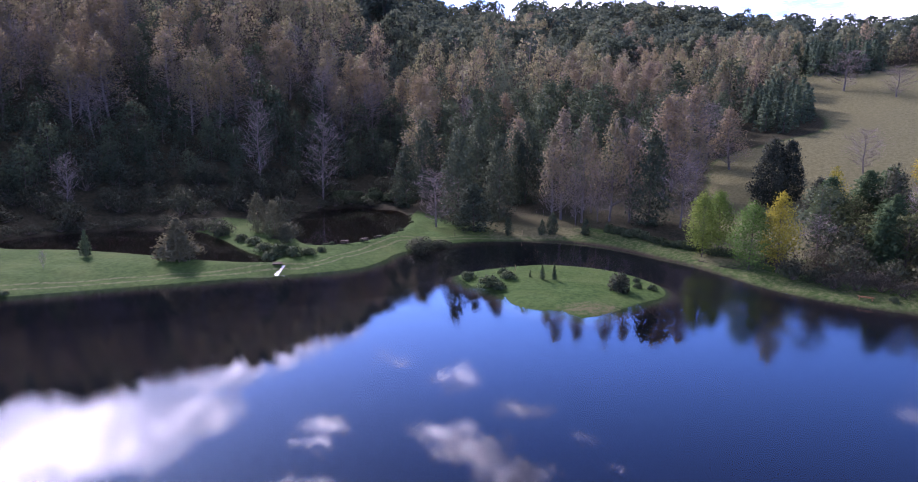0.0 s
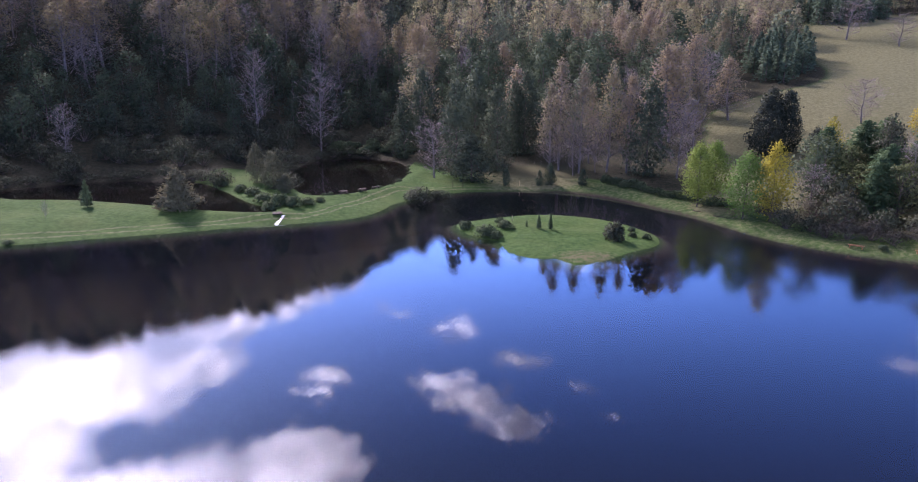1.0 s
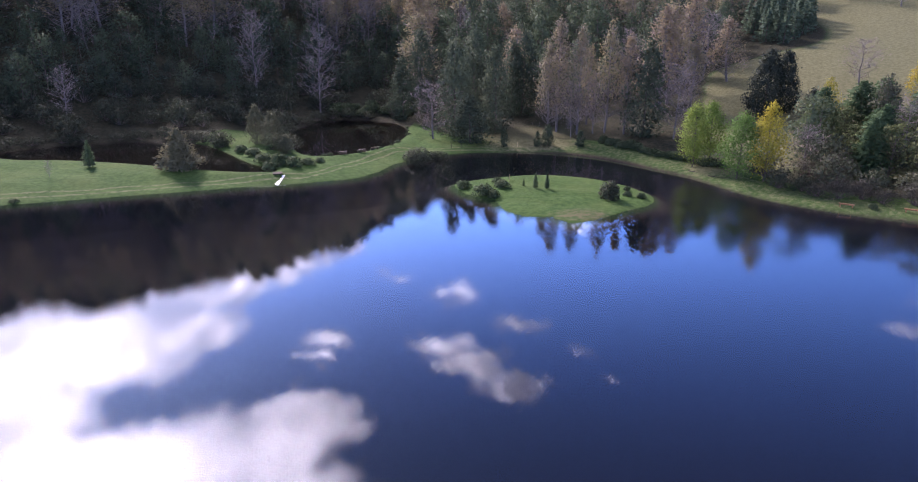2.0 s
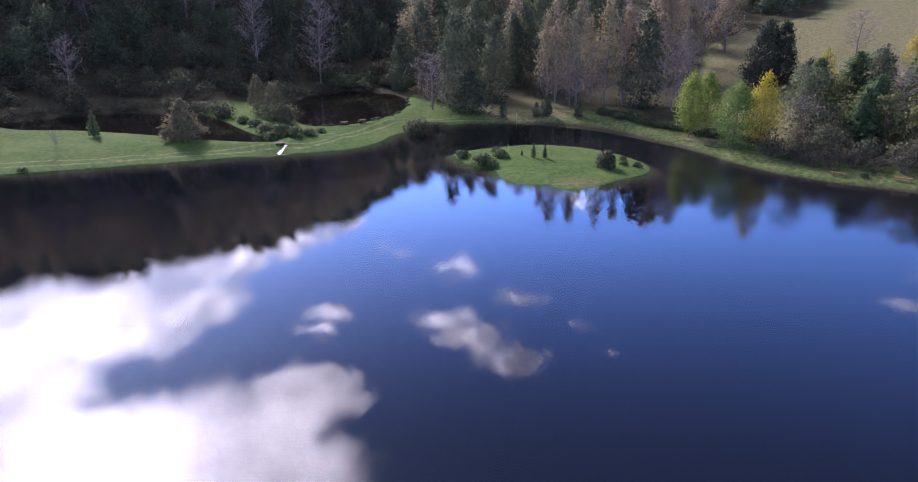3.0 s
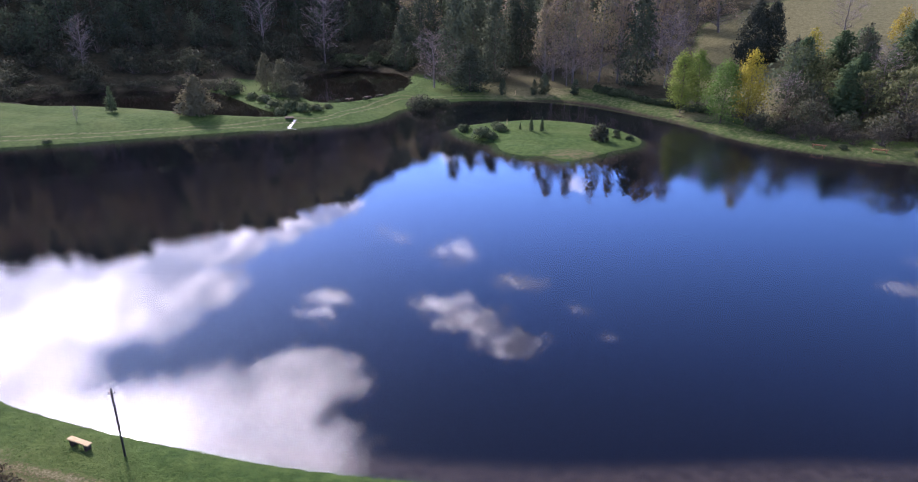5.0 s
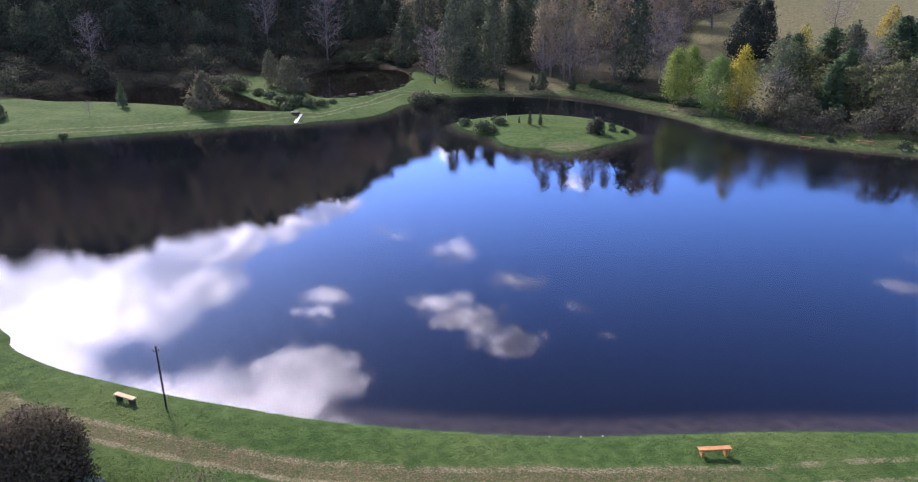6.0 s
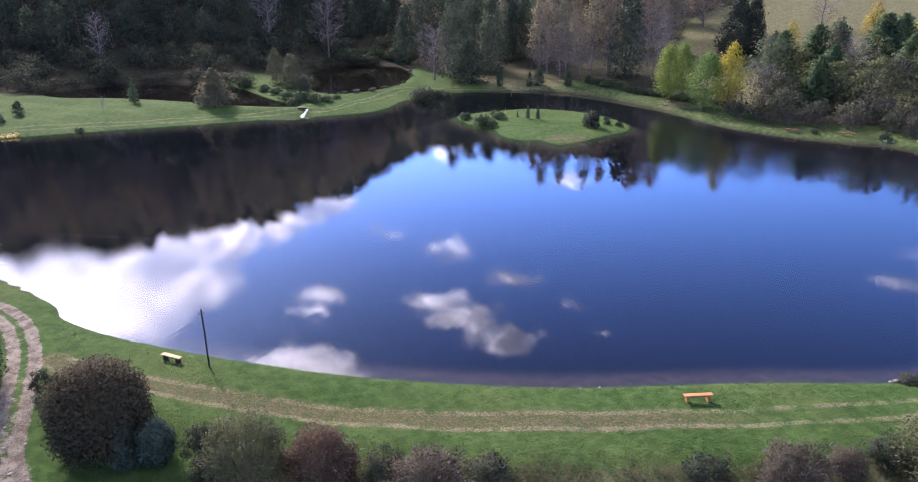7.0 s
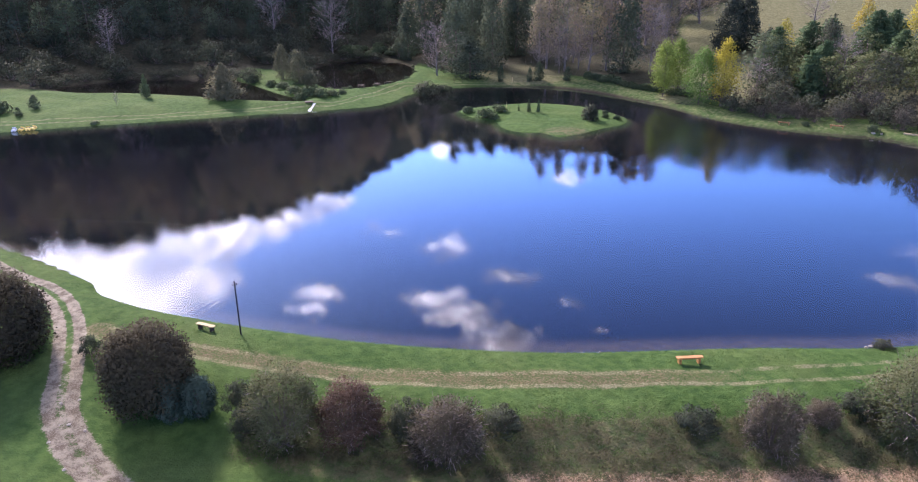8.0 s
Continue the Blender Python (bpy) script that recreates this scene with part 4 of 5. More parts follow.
stand(POINT_SHRUB[0], -6.9, 106.3, 3.4, 5.4, group="shrubs on the point")
stand(POINT_SHRUB[1], -4.0, 110.4, 2.0, 4.2, 80, label="low shrub hanging over the water", group="shrubs on the point")

# conifers and autumn trees round the glade
for k, (x, y, h, w) in enumerate(((1.8, 121.5, 8.4, 8.6), (6.9, 130, 16.6, 7.2), (-1.1, 129, 18.0, 8.0), (-12.8, 147, 13.2, 6.8),
                                  (-8.6, 151, 18.0, 7.6), (13.1, 142, 17, 7.6), (33.5, 120, 16.8, 8.4), (10.7, 143, 15.4, 6.4), (2.5, 141, 18, 7))):
    stand(SOFT_FIRS[k % 3], x, y, h, w, 37 * k, group="conifers by the glade")
for k, (x, y, h, w) in enumerate(((18.8, 128.5, 20.8, 7.6), (16.9, 127, 17.5, 6.2), (22.3, 125.3, 19.9, 6.6), (27.4, 124.6, 20.0, 6.6), (30.6, 122.4, 17.8, 6.0),
                                  (25.2, 131.5, 15.5, 5.4))):
    stand(AUTUMNS[k % 4], x, y, h, w, 53 * k, group="autumn trees by the glade")
for k, (x, y, h, w) in enumerate(((38.2, 116.6, 14, 7.4), (25.3, 125.0, 12.2, 5.0), (21.0, 124.2, 11.0, 4.6), (-5.3, 125.5, 11.5, 8.8), (-45.5, 148.0, 20.0, 8.0), (-74.0, 123, 11.0, 5.2), (-31.8, 149.6, 19.5, 9.4))):
    stand(BARES[k % 3], x, y, h, w, 71 * k, group="bare trees at the forest edge")
for k, (x, y, h, w) in enumerate(((108.8, 197.8, 11.6, 13.0), (114.5, 182.4, 8.6, 9.4), (54.2, 151.6, 14.5, 8.0), (50.0, 159.4, 15, 8.4), (77.6, 130.7, 9, 7.6), (58, 160, 13, 8))):
    stand(BARES[k % 3], x, y, h, w, 31 * k, label="bare grey tree on the dry meadow slope", group="bare trees on the meadow")
stand(AUTUMNS[1], 57.6, 146, 13.4, 8.4, label="broad autumn tree at the meadow's edge")


def scatter(rng, x0, x1, y0, y1, gap):
    xs, ys = np.meshgrid(np.arange(x0, x1, gap), np.arange(y0, y1, gap))
    xs, ys = xs.ravel() + rng.uniform(-0.42, 0.42, xs.size) * gap, ys.ravel() + rng.uniform(-0.42, 0.42, xs.size) * gap
    return xs, ys


def polar(x, y):
    return np.hypot(x, y), np.degrees(np.arctan2(x, y))


def on_meadow(far, turn):
    """The dry pasture on the right-hand slope, cut into by two plantations."""
    edge = np.interp(far, [100, 150, 165, 185, 215, 255, 275], [19.5, 19.5, 21.6, 27.2, 26.2, 25.2, 25.2])
    return (turn > edge) & (far > 112) & (far < 270)


# shrubs along the far banks and the wood's edge
rng = np.random.default_rng(77)
edge_spots = []
for x, y in zip(*scatter(rng, -105, 40, 104, 160, 5.2)):
    far, turn = polar(x, y)
    foot = np.interp(turn, CREST_AT, FOOT)
    back = float(np.interp(x, [-120, -74, -57, -49, -46, -12, -9], [97, 100.5, 103, 114, 127, 129, 150]))
    if y > back and far < foot + 8 and turn < -5 and float(signed(np.array([x]), np.array([y]), UPPER_POND)[0]) > 2 and float(signed(np.array([x]), np.array([y]), POND)[0]) > 1.5:
        edge_spots.append((x, y, rng.uniform(2.6, 6.0), rng.uniform(5.5, 8)))
for k, (x, y, h, w) in enumerate(edge_spots[:130]):
    stand(UNDERGROWTH[k % 3], x, y, h, w, rng.uniform(0, 360), group="shrubs at the wood's edge")
for k in range(24):
    x = -30 + rng.uniform(0, 19)
    y = 151.5 + rng.uniform(0, 4.5) - 0.03 * (x + 21) ** 2
    stand(ISLE_SHRUBS[k % 2], x, y, rng.uniform(1.2, 2.4), rng.uniform(2.4, 4.2), rng.uniform(0, 360), label="large-leaved waterside plant by the upper pond", group="waterside plants")
for k, (x, y, h, w) in enumerate(((-27.5, 97.6, 1.9, 3.4), (-30.5, 99.6, 1.6, 3.2), (-25.2, 96.6, 1.7, 2.8), (-33.6, 104.6, 1.5, 3), (-36.6, 107.4, 1.4, 2.4), (-41.6, 112.6, 1.8, 3), (-28.6, 95.9, 1.5, 2.8), (-23.5, 98.2, 1.2, 2.4), (-22, 100.4, 1.0, 1.6))):
    stand(ISLE_SHRUBS[k % 2], x, y, h, w, 60 * k, label="low spreading shrub on the pond bank", group="shrubs by the pond")
for k in range(16):
    u = k / 15
    stand(ISLE_SHRUBS[k % 2], 26 + 14 * u, 117.5 - 19 * u + rng.uniform(-0.4, 0.8), rng.uniform(0.8, 1.7), rng.uniform(1.8, 3.2), rng.uniform(0, 360),
          label="low shrub beneath the trees behind the far bank", group="shrubs behind the far bank")

for ring, first, last, count in ((POND, 58, 92, 13), (UPPER_POND, 52, 84, 10)):
    for k in range(count):
        x, y = ring[int(first + (last - first) * k / count) % len(ring)]
        mx, my = ring.mean(axis=0)
        grow = 1 + 1.2 / math.hypot(x - mx, y - my)
        x, y = mx + (x - mx) * grow, my + (y - my) * grow
        stand(UNDERGROWTH[k % 3], x, y, rng.uniform(1.6, 3.2), rng.uniform(4.2, 6), rng.uniform(0, 360), label="dark shrub overhanging the pond", group="shrubs overhanging the ponds")
for k in range(11):
    i = int((k + rng.uniform(0, 0.8)) / 11 * 40) + 6
    x, y = UPPER_POND[i] + np.array([rng.uniform(-0.2, 0.9), rng.uniform(-1.1, -0.1)])
    stand(ISLE_SHRUBS[k % 2], x, y, rng.uniform(0.35, 0.8), rng.uniform(0.7, 1.6), rng.uniform(0, 360), label="low dark waterside plant on the pond's rim", group="plants on the pond's rim")

# the tangled wood along the right-hand shore
RIGHT_SHORE = spline([(40.5, 96), (43, 90), (46, 86), (51, 81), (57, 77.5), (64, 75), (72, 69), (79, 58), (82, 44)])
RIGHT_TREES = [(66.2, 109.2, 4.6), (70.6, 110.6, 4.6), (78.4, 109.0, 4.8), (83.0, 111.4, 4.2), (64.9, 116.8, 3.6), (81.7, 119.1, 4.0), (88.5, 112.6, 3.6), (69.2, 93.0, 3.4), (59.4, 111.6, 3.0)]
for x, y in zip(*scatter(rng, 40, 112, 40, 132, 4.6)):
    far, turn = polar(x, y)
    d = float(line_distance(np.array([x]), np.array([y]), RIGHT_SHORE)[0])
    out = float(signed(np.array([x]), np.array([y]), LAKE)[0])
    if out < 5.0 or turn < 24.5 or far > 128 or d > 40:
        continue
    if turn < 28 and far > 112:
        continue
    pick = rng.uniform()
    most = np.interp(turn, [24, 29, 33, 36], [0.25, 0.26, 0.31, 0.4]) * math.hypot(x + 2, y + 23) - 21.7 - height_at(x, y) + rng.uniform(-0.4, 1.2)
    if most < 1.2:
        continue
    if any((x - a) ** 2 + (y - b) ** 2 < r * r for a, b, r in RIGHT_TREES):
        continue
    turned, slight = rng.uniform(0, 360), min(1, 0.55 + most / 12)
    if d < 8:
        grow = TWIG_SHRUBS[int(pick * 20) % 2] if pick < 0.5 else THICKET_SHRUBS[int(pick * 30) % 3]
        stand(grow, x, y, min(most, rng.uniform(3, 6)), rng.uniform(5, 7.5) * slight, turned, group="shrubs along the shore")
    elif pick < 0.12:
        stand(EVERGREENS[int(pick * 70) % 3], x, y, min(most * 1.1, rng.uniform(8, 12)), rng.uniform(7, 10) * slight, turned, label="dark evergreen tree in the shoreside thicket", group="trees along the shore")
    elif pick < 0.34:
        stand(THICKET_TREES[int(pick * 70) % 3], x, y, min(most, rng.uniform(6, 11)), rng.uniform(6, 9) * slight, turned, group="trees along the shore")
    elif pick < 0.56:
        stand(OLIVE_TREES[int(pick * 70) % 2], x, y, min(most, rng.uniform(5, 9)), rng.uniform(6, 9) * slight, turned, group="trees along the shore")
    elif pick < 0.64:
        stand(BARES[int(pick * 70) % 3], x, y, min(most, rng.uniform(7, 11)), rng.uniform(5, 7) * slight, turned, label="bare grey tree in the shoreside thicket", group="trees along the shore")
    elif pick < 0.74:
        stand(GREEN_FIRS[int(pick * 70) % 2], x, y, min(most, rng.uniform(6, 9)), rng.uniform(6, 8) * slight, turned, group="trees along the shore")
    else:
        grow = TWIG_SHRUBS[int(pick * 20) % 2] if pick < 0.85 else THICKET_SHRUBS[int(pick * 30) % 3]
        stand(grow, x, y, min(most, rng.uniform(3.5, 7)), rng.uniform(5, 8) * slight, turned, group="shrubs along the shore")
# the thicket's skirt of shrubs that leaves but a narrow strip of grass along the water
taken = []
for x, y in rng.uniform((42, 40), (80, 88), (1600, 2)):
    out = float(signed(np.array([x]), np.array([y]), LAKE)[0])
    if (2.0 if x > 48 else 2.9) < out < (4.4 if x > 48 else 5.2) and polar(x, y)[1] > 26 and all((x - a) ** 2 + (y - b) ** 2 > 5.5 for a, b in taken):
        taken.append((x, y))
for k, (x, y) in enumerate(taken[:60]):
    grow = TWIG_SHRUBS[k % 2] if k % 5 < 3 else THICKET_SHRUBS[k % 3]
    stand(grow, x, y, rng.uniform(2.2, 4.2), rng.uniform(3.4, 5.0), rng.uniform(0, 360), group="shrubs along the shore")
for k, (x, y, h, w) in enumerate(((66.2, 109.2, 8.6, 8.4), (70.6, 110.6, 8.2, 7.6), (78.4, 109.0, 8.6, 9.4), (83.0, 111.4, 7.4, 7.0))):
    stand(GREEN_FIRS[k % 2], x, y, h, w, 64 * k, group="green conifers above the thicket")
for k, (x, y, h, w) in enumerate(((64.9, 116.8, 6.8, 4.6), (81.7, 119.1, 7.8, 4.8), (88.5, 112.6, 8.4, 4.8))):
    stand(YELLOW_TREES[k % 2], x, y, h, w, 50 * k, label="small tree in bright yellow leaf above the thicket", group="yellow trees above the thicket")
for k, (x, y, h, w) in enumerate(((51.3, 76.9, 0.8, 1.3), (59.2, 72.9, 1.2, 1.9), (-55.4, 77.0, 0.6, 1.3))):
    stand(ISLE_SHRUBS[k % 2], x, y, h, w, 80 * k, label="small low bush on the grass by the water", group="bushes by the water")
stand(OLIVE_TREES[0], 69.2, 93.0, 6.6, 5.2, 30, label="drooping olive-green tree in the thicket")
stand(CYPRESSES[1], 59.4, 111.6, 7.2, 4.6, 20, label="dark rounded evergreen beside the cypress")
for k, (x, y, h, w) in enumerate(((-71.0, 80.2, 2.1, 3.0), (-67.7, 78.9, 1.3, 1.3), (-67.8, 83.5, 2.3, 2.0))):
    stand(SAPLINGS[k % 2] if k else ISLE_SHRUBS[0], x, y, h, w, 40 * k, label="small round bush on the far lawn", group="bushes on the far lawn")

# the hillside wood: its front rows tree by tree, the rest as one mass of each kind
LOW = {"fir": [], "dark": [], "round": [], "autumn": [], "bare": []}
for s in range(4):
    r2 = np.random.default_rng(100 + s)
    LOW["fir"].append((*fir(r2, 15, 6.5, rich=0.5, slim=0.7, droop=0.1), None))
    LOW["dark"].append((*spire(r2, 12, 7.5, clumps=40, per=9, leaf=0.58, bottom=0.04, limbs=4, point=0.45)[:2], None))
    LOW["round"].append((*leafy(r2, 12, 9, rich=0.62, bottom=0.02, lobes=9, leaf=0.066), None))
    wood, twigs, crown = thin(r2, 19, 9.0, clumps=74, per=10, leaf=0.5, bottom=0.1, bare=0.26, point=0.7)
    LOW["autumn"].append((wood, crown, twigs))
    wood, twigs, crown = sparse(r2, 16, 7.5, rich=0.6, leaves=0.35, clear=0.1)
    LOW["bare"].append((wood, crown, twigs))
for kind in LOW:
    LOW[kind] = [tuple((np.concatenate(h.verts), np.concatenate(h.faces), np.concatenate(h.normals)) if h is not None and h.count else None for h in trio) for trio in LOW[kind]]


class Mass:
    """Many far trees in one mesh, each with a tint of its own."""

    def __init__(self, name, label, bark, leaf):
        self.name, self.label, self.mats = name, label, (bark, leaf, TWIGS)
        self.v, self.f, self.o, self.t, self.k, self.n = [], [], [], [], [], 0

    def plant(self, trio, x, y, h, w, turn, tint):
        z = height_at(x, y) - 0.3
        c, s = math.cos(turn), math.sin(turn)
        for slot, piece in enumerate(trio):
            if piece is None:
                continue
            v, f, o = piece
            self.o.append(np.c_[o[:, 0] * c - o[:, 1] * s, o[:, 0] * s + o[:, 1] * c, o[:, 2]])
            self.v.append(np.c_[(v[:, 0] * c - v[:, 1] * s) * w + x, (v[:, 0] * s + v[:, 1] * c) * w + y, v[:, 2] * h + z])
            self.f.append(f + self.n)
            self.t.append(np.full(len(v), tint))
            self.k.append(np.full(len(f), slot))
            self.n += len(v)

    def done(self):
        heap = Heap()
        heap.verts, heap.faces, heap.normals = self.v, self.f, self.o
        mesh = heap.mesh(self.name, *self.mats)
        mesh.attributes.new("tint", "FLOAT", "POINT").data.foreach_set("value", np.concatenate(self.t).astype(np.float32))
        mesh.polygons.foreach_set("material_index", np.concatenate(self.k).astype(np.int32))
        tagged(new(self.name, mesh), self.label, "woods", kind="stuff")


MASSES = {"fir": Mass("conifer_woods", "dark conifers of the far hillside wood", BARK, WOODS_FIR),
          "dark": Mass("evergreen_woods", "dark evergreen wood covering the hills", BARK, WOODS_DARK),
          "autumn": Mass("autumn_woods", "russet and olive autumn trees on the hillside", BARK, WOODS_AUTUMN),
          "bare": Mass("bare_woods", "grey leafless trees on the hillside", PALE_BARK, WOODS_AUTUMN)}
NEAR_KINDS = {"dark": EVERGREENS, "round": EVERGREENS, "autumn": AUTUMNS, "bare": BARES}
singles = 0
xs, ys = scatter(rng, -330, 300, 112, 520, 8.0)
order = np.argsort(np.hypot(xs, ys))
for x, y in zip(xs[order], ys[order]):
    far, turn = polar(x, y)
    foot = float(np.interp(turn, CREST_AT, FOOT))
    up = far - foot
    if up < (4 if turn < -3 else 16) or far > np.interp(turn, [-45, -12, -4, 14, 26, 40], [340, 400, 495, 495, 360, 340]) or turn < -43 or turn > 40 or on_meadow(far, turn):
        continue
    if turn > 24 and far < 140:
        continue
    if abs(x - 14) < 13 and y < 137:
        continue
    if rng.uniform() < np.interp(far, [299, 300, 380, 400], [0, 0.25, 0.25, 0.5]):
        continue
    patch = noise.noise(Vector((x * 0.02, y * 0.02, 3.0))) + rng.uniform(-0.35, 0.35)
    if 176 < far < 218 and 22 < turn < 27.8 or 238 < far < 272 and 24.8 < turn < 31.6:
        continue
    if far > 290:
        kind, h = ("round" if patch < 0.35 else "autumn"), rng.uniform(9, 19) if turn < -5 else rng.uniform(12, 16.5) * np.interp(turn, [8, 24], [1.04, 0.82])
    elif up < 22 and turn < -4:
        kind, h = ("dark" if patch < 0.5 else "bare"), rng.uniform(6, 12)
    elif turn > 10 and far > 190:
        kind, h = ("autumn" if patch > -0.25 else "round" if rng.uniform() < 0.6 else "dark"), rng.uniform(11, 16)
    elif patch > (0.1 if far > 250 else -0.12 if turn < -8 else 0.0):
        kind, h = ("autumn" if rng.uniform() < 0.88 else "bare"), rng.uniform(14, 21)
    elif patch < -0.3 and -12 < turn < 12 and rng.uniform() < 0.45:
        kind, h = "dark", rng.uniform(13, 17)
    else:
        kind, h = "dark", rng.uniform(9, 15)
    w = {"dark": 0.62, "round": 0.85, "autumn": 0.52, "bare": 0.46}[kind] * h * rng.uniform(0.85, 1.15)
    spin = rng.uniform(0, 6.28)
    if singles < 210:
        singles += 1
        stand(NEAR_KINDS[kind][singles % 3], x, y, h, w, math.degrees(spin), sink=0.3, group="trees of the hillside wood")
    else:
        base = {"round": (12, 9), "dark": (12, 7.5), "autumn": (19, 9.0), "bare": (16, 7.5)}[kind]
        MASSES["dark" if kind == "round" else kind].plant(LOW[kind][int(rng.integers(4))], x, y, h / base[0], w / base[1], spin, rng.uniform())
# understorey that closes the slope beneath the taller trees
for x, y in zip(*scatter(rng, -160, 0, 112, 225, 5.6)):
    far, turn = polar(x, y)
    up = far - float(np.interp(turn, CREST_AT, FOOT))
    if 6 < up < 62 and -43 < turn < -3:
        h = rng.uniform(3.5, 6.5)
        MASSES["dark"].plant(LOW["dark"][int(rng.integers(4))], x, y, h / 12, h * 0.95 / 7.5, rng.uniform(0, 6.28), rng.uniform(0, 0.6))
# two young plantations cut into the pasture
for x, y in zip(*scatter(rng, 62, 160, 145, 270, 3.1)):
    far, turn = polar(x, y)
    lower = ((far - 197) / 17) ** 2 + ((turn - 24.7) / 2.4) ** 2 < 1
    upper = ((far - 257) / 13) ** 2 + ((turn - 28.2) / 3.0) ** 2 < 1
    if lower or upper:
        h = rng.uniform(7, 9.5) if lower else rng.uniform(8, 11)
        MASSES["fir"].plant(LOW["fir"][int(rng.integers(4))], x, y, h / 15, 4.4 / 6.5, rng.uniform(0, 6.28), rng.uniform(0.5, 1))
for mass in MASSES.values():
    mass.done()

# ---- the near bank ----
BIG_BUSH = sown("shrub", "", (41,), 5.6, 5.8, "large round dark brown-green shrub below the dam", "shrub", scrub(PURPLE_SHRUB, grow=dome, rich=3.6, leaf=0.14, lobes=120, rough=0.12))
BLUE_BUSH = sown("young_conifer", "", (42, 43), 3.2, 2.6, "bluish green young conifer with upturned sprays", "tree", scrub(BLUE_FIR, grow=dome, rich=2.4, leaf=0.1, spiky=0.8, lobes=46))
OLIVE_BUSH = sown("shrub", "", (44,), 5, 4, "olive-brown twiggy shrub on the dam's outer slope", "shrub", scrub(OLIVE, grow=dome, rich=3.6, leaf=0.1, lobes=64, twiggy=0.05, rough=0.26))
RUSSET_BUSH = sown("shrub", "", (45,), 4.2, 3.8, "russet-brown shrub on the dam's outer slope", "shrub", scrub(RUSSET, grow=dome, rich=3.4, leaf=0.1, lobes=60, twiggy=0.06, rough=0.3))
BROWN_BUSH = sown("shrub", "", (46, 47), 3.6, 3.4, "dull brown twiggy shrub on the dam's outer slope", "shrub", scrub(BROWN_SHRUB, grow=dome, rich=3.2, leaf=0.09, lobes=60, twiggy=0.12, rough=0.34))
WEED_BUSH = sown("shrub", "", (48, 49), 1.6, 2.2, "low green-brown scrub on the dam's outer slope", "shrub", scrub(SHRUB, grow=dome, rich=1.5, leaf=0.09, lobes=36, twiggy=0.04, rough=0.4))
stand(BIG_BUSH[0], -18.2, 7.6, 5.3, 5.2)
stand(BIG_BUSH[0], -28.6, 11.4, 6.0, 6.2, 120, sink=0.3, label="large round dark shrub beside the gravel road")
stand(BLUE_BUSH[0], -16.9, 6.7, 2.9, 1.9)
stand(BLUE_BUSH[1], -15.5, 6.9, 2.9, 2.0, 40)
stand(OLIVE_BUSH[0], -10.5, 5.0, 4.7, 3.9)
stand(RUSSET_BUSH[0], -7.1, 5.0, 3.7, 3.6)
stand(BROWN_BUSH[0], -2.2, 3.8, 3.5, 4.0)
stand(BROWN_BUSH[1], 14.0, 4.2, 3.6, 3.2, 30)
stand(BROWN_BUSH[0], 17.3, 5.7, 1.6, 1.8, 140, label="small dry twiggy shrub on the slope")
stand(OLIVE_BUSH[0], 21.6, 4.6, 5.0, 5.2, 200, label="large green-brown shrub on the slope")
stand(OLIVE_BUSH[0], 25.6, 6.6, 3.2, 4.2, 90, label="spreading green-brown shrub on the slope")
for k, (x, y, h, w) in enumerate(((-23.2, 11.3, 1.4, 1.3), (-4.3, 4.9, 2.3, 2.1), (-13.2, 6.9, 2.2, 1.8), (-12.6, 5.6, 1.6, 1.8), (24.8, 12.9, 0.7, 1.3), (0.6, 5.0, 1.3, 2.2), (10.6, 5.3, 1.2, 2.4), (19.6, 6.4, 1.3, 2.2))):
    stand(WEED_BUSH[k % 2], x, y, h, w, 47 * k, group="low scrub on the near bank")

# ---- things made of wood, stone and plastic ----
BENCH_WOOD = plain_material("orange varnished timber", (0.3, 0.14, 0.04), (0.44, 0.22, 0.07), 9, 0.55, 0.3, (0.25, 1, 1))
PALE_WOOD = plain_material("weathered pale timber", (0.34, 0.26, 0.14), (0.52, 0.41, 0.24), 9, 0.7, 0.4, (0.25, 1, 1))
RED_WOOD = plain_material("red brown stained timber", (0.2, 0.085, 0.035), (0.33, 0.15, 0.06), 9, 0.65, 0.3, (0.25, 1, 1))
DARK_WOOD = plain_material("dark damp timber", (0.04, 0.033, 0.027), (0.10, 0.08, 0.062), 9, 0.8, 0.5, (0.25, 1, 1))
STEEL = plain_material("dark painted steel", (0.02, 0.022, 0.03), (0.05, 0.05, 0.055), 12, 0.5, 0.1, metal=0.3)
STONE = plain_material("grey field stone", (0.20, 0.18, 0.155), (0.36, 0.33, 0.285), 4, 0.9, 0.6)
FOAM = plain_material("white falling water", (0.32, 0.35, 0.38), (0.55, 0.58, 0.62), 14, 0.4, 0.5, (1, 1, 0.3))
YELLOW_HULL = plain_material("yellow moulded plastic", (0.52, 0.36, 0.05), (0.66, 0.50, 0.12), 3, 0.6, 0.05)
BLUE_HULL = plain_material("pale blue moulded plastic", (0.32, 0.38, 0.46), (0.48, 0.52, 0.58), 3, 0.6, 0.05)
DARK_SEAT = plain_material("dark moulded seat", (0.03, 0.03, 0.035), (0.07, 0.065, 0.06), 5, 0.6, 0.05)


def solid(bm, name, mat, parent, label=""):
    mesh = bpy.data.meshes.new(name)
    bm.to_mesh(mesh)
    bm.free()
    mesh.materials.append(mat)
    return part(name, mesh, parent, label)


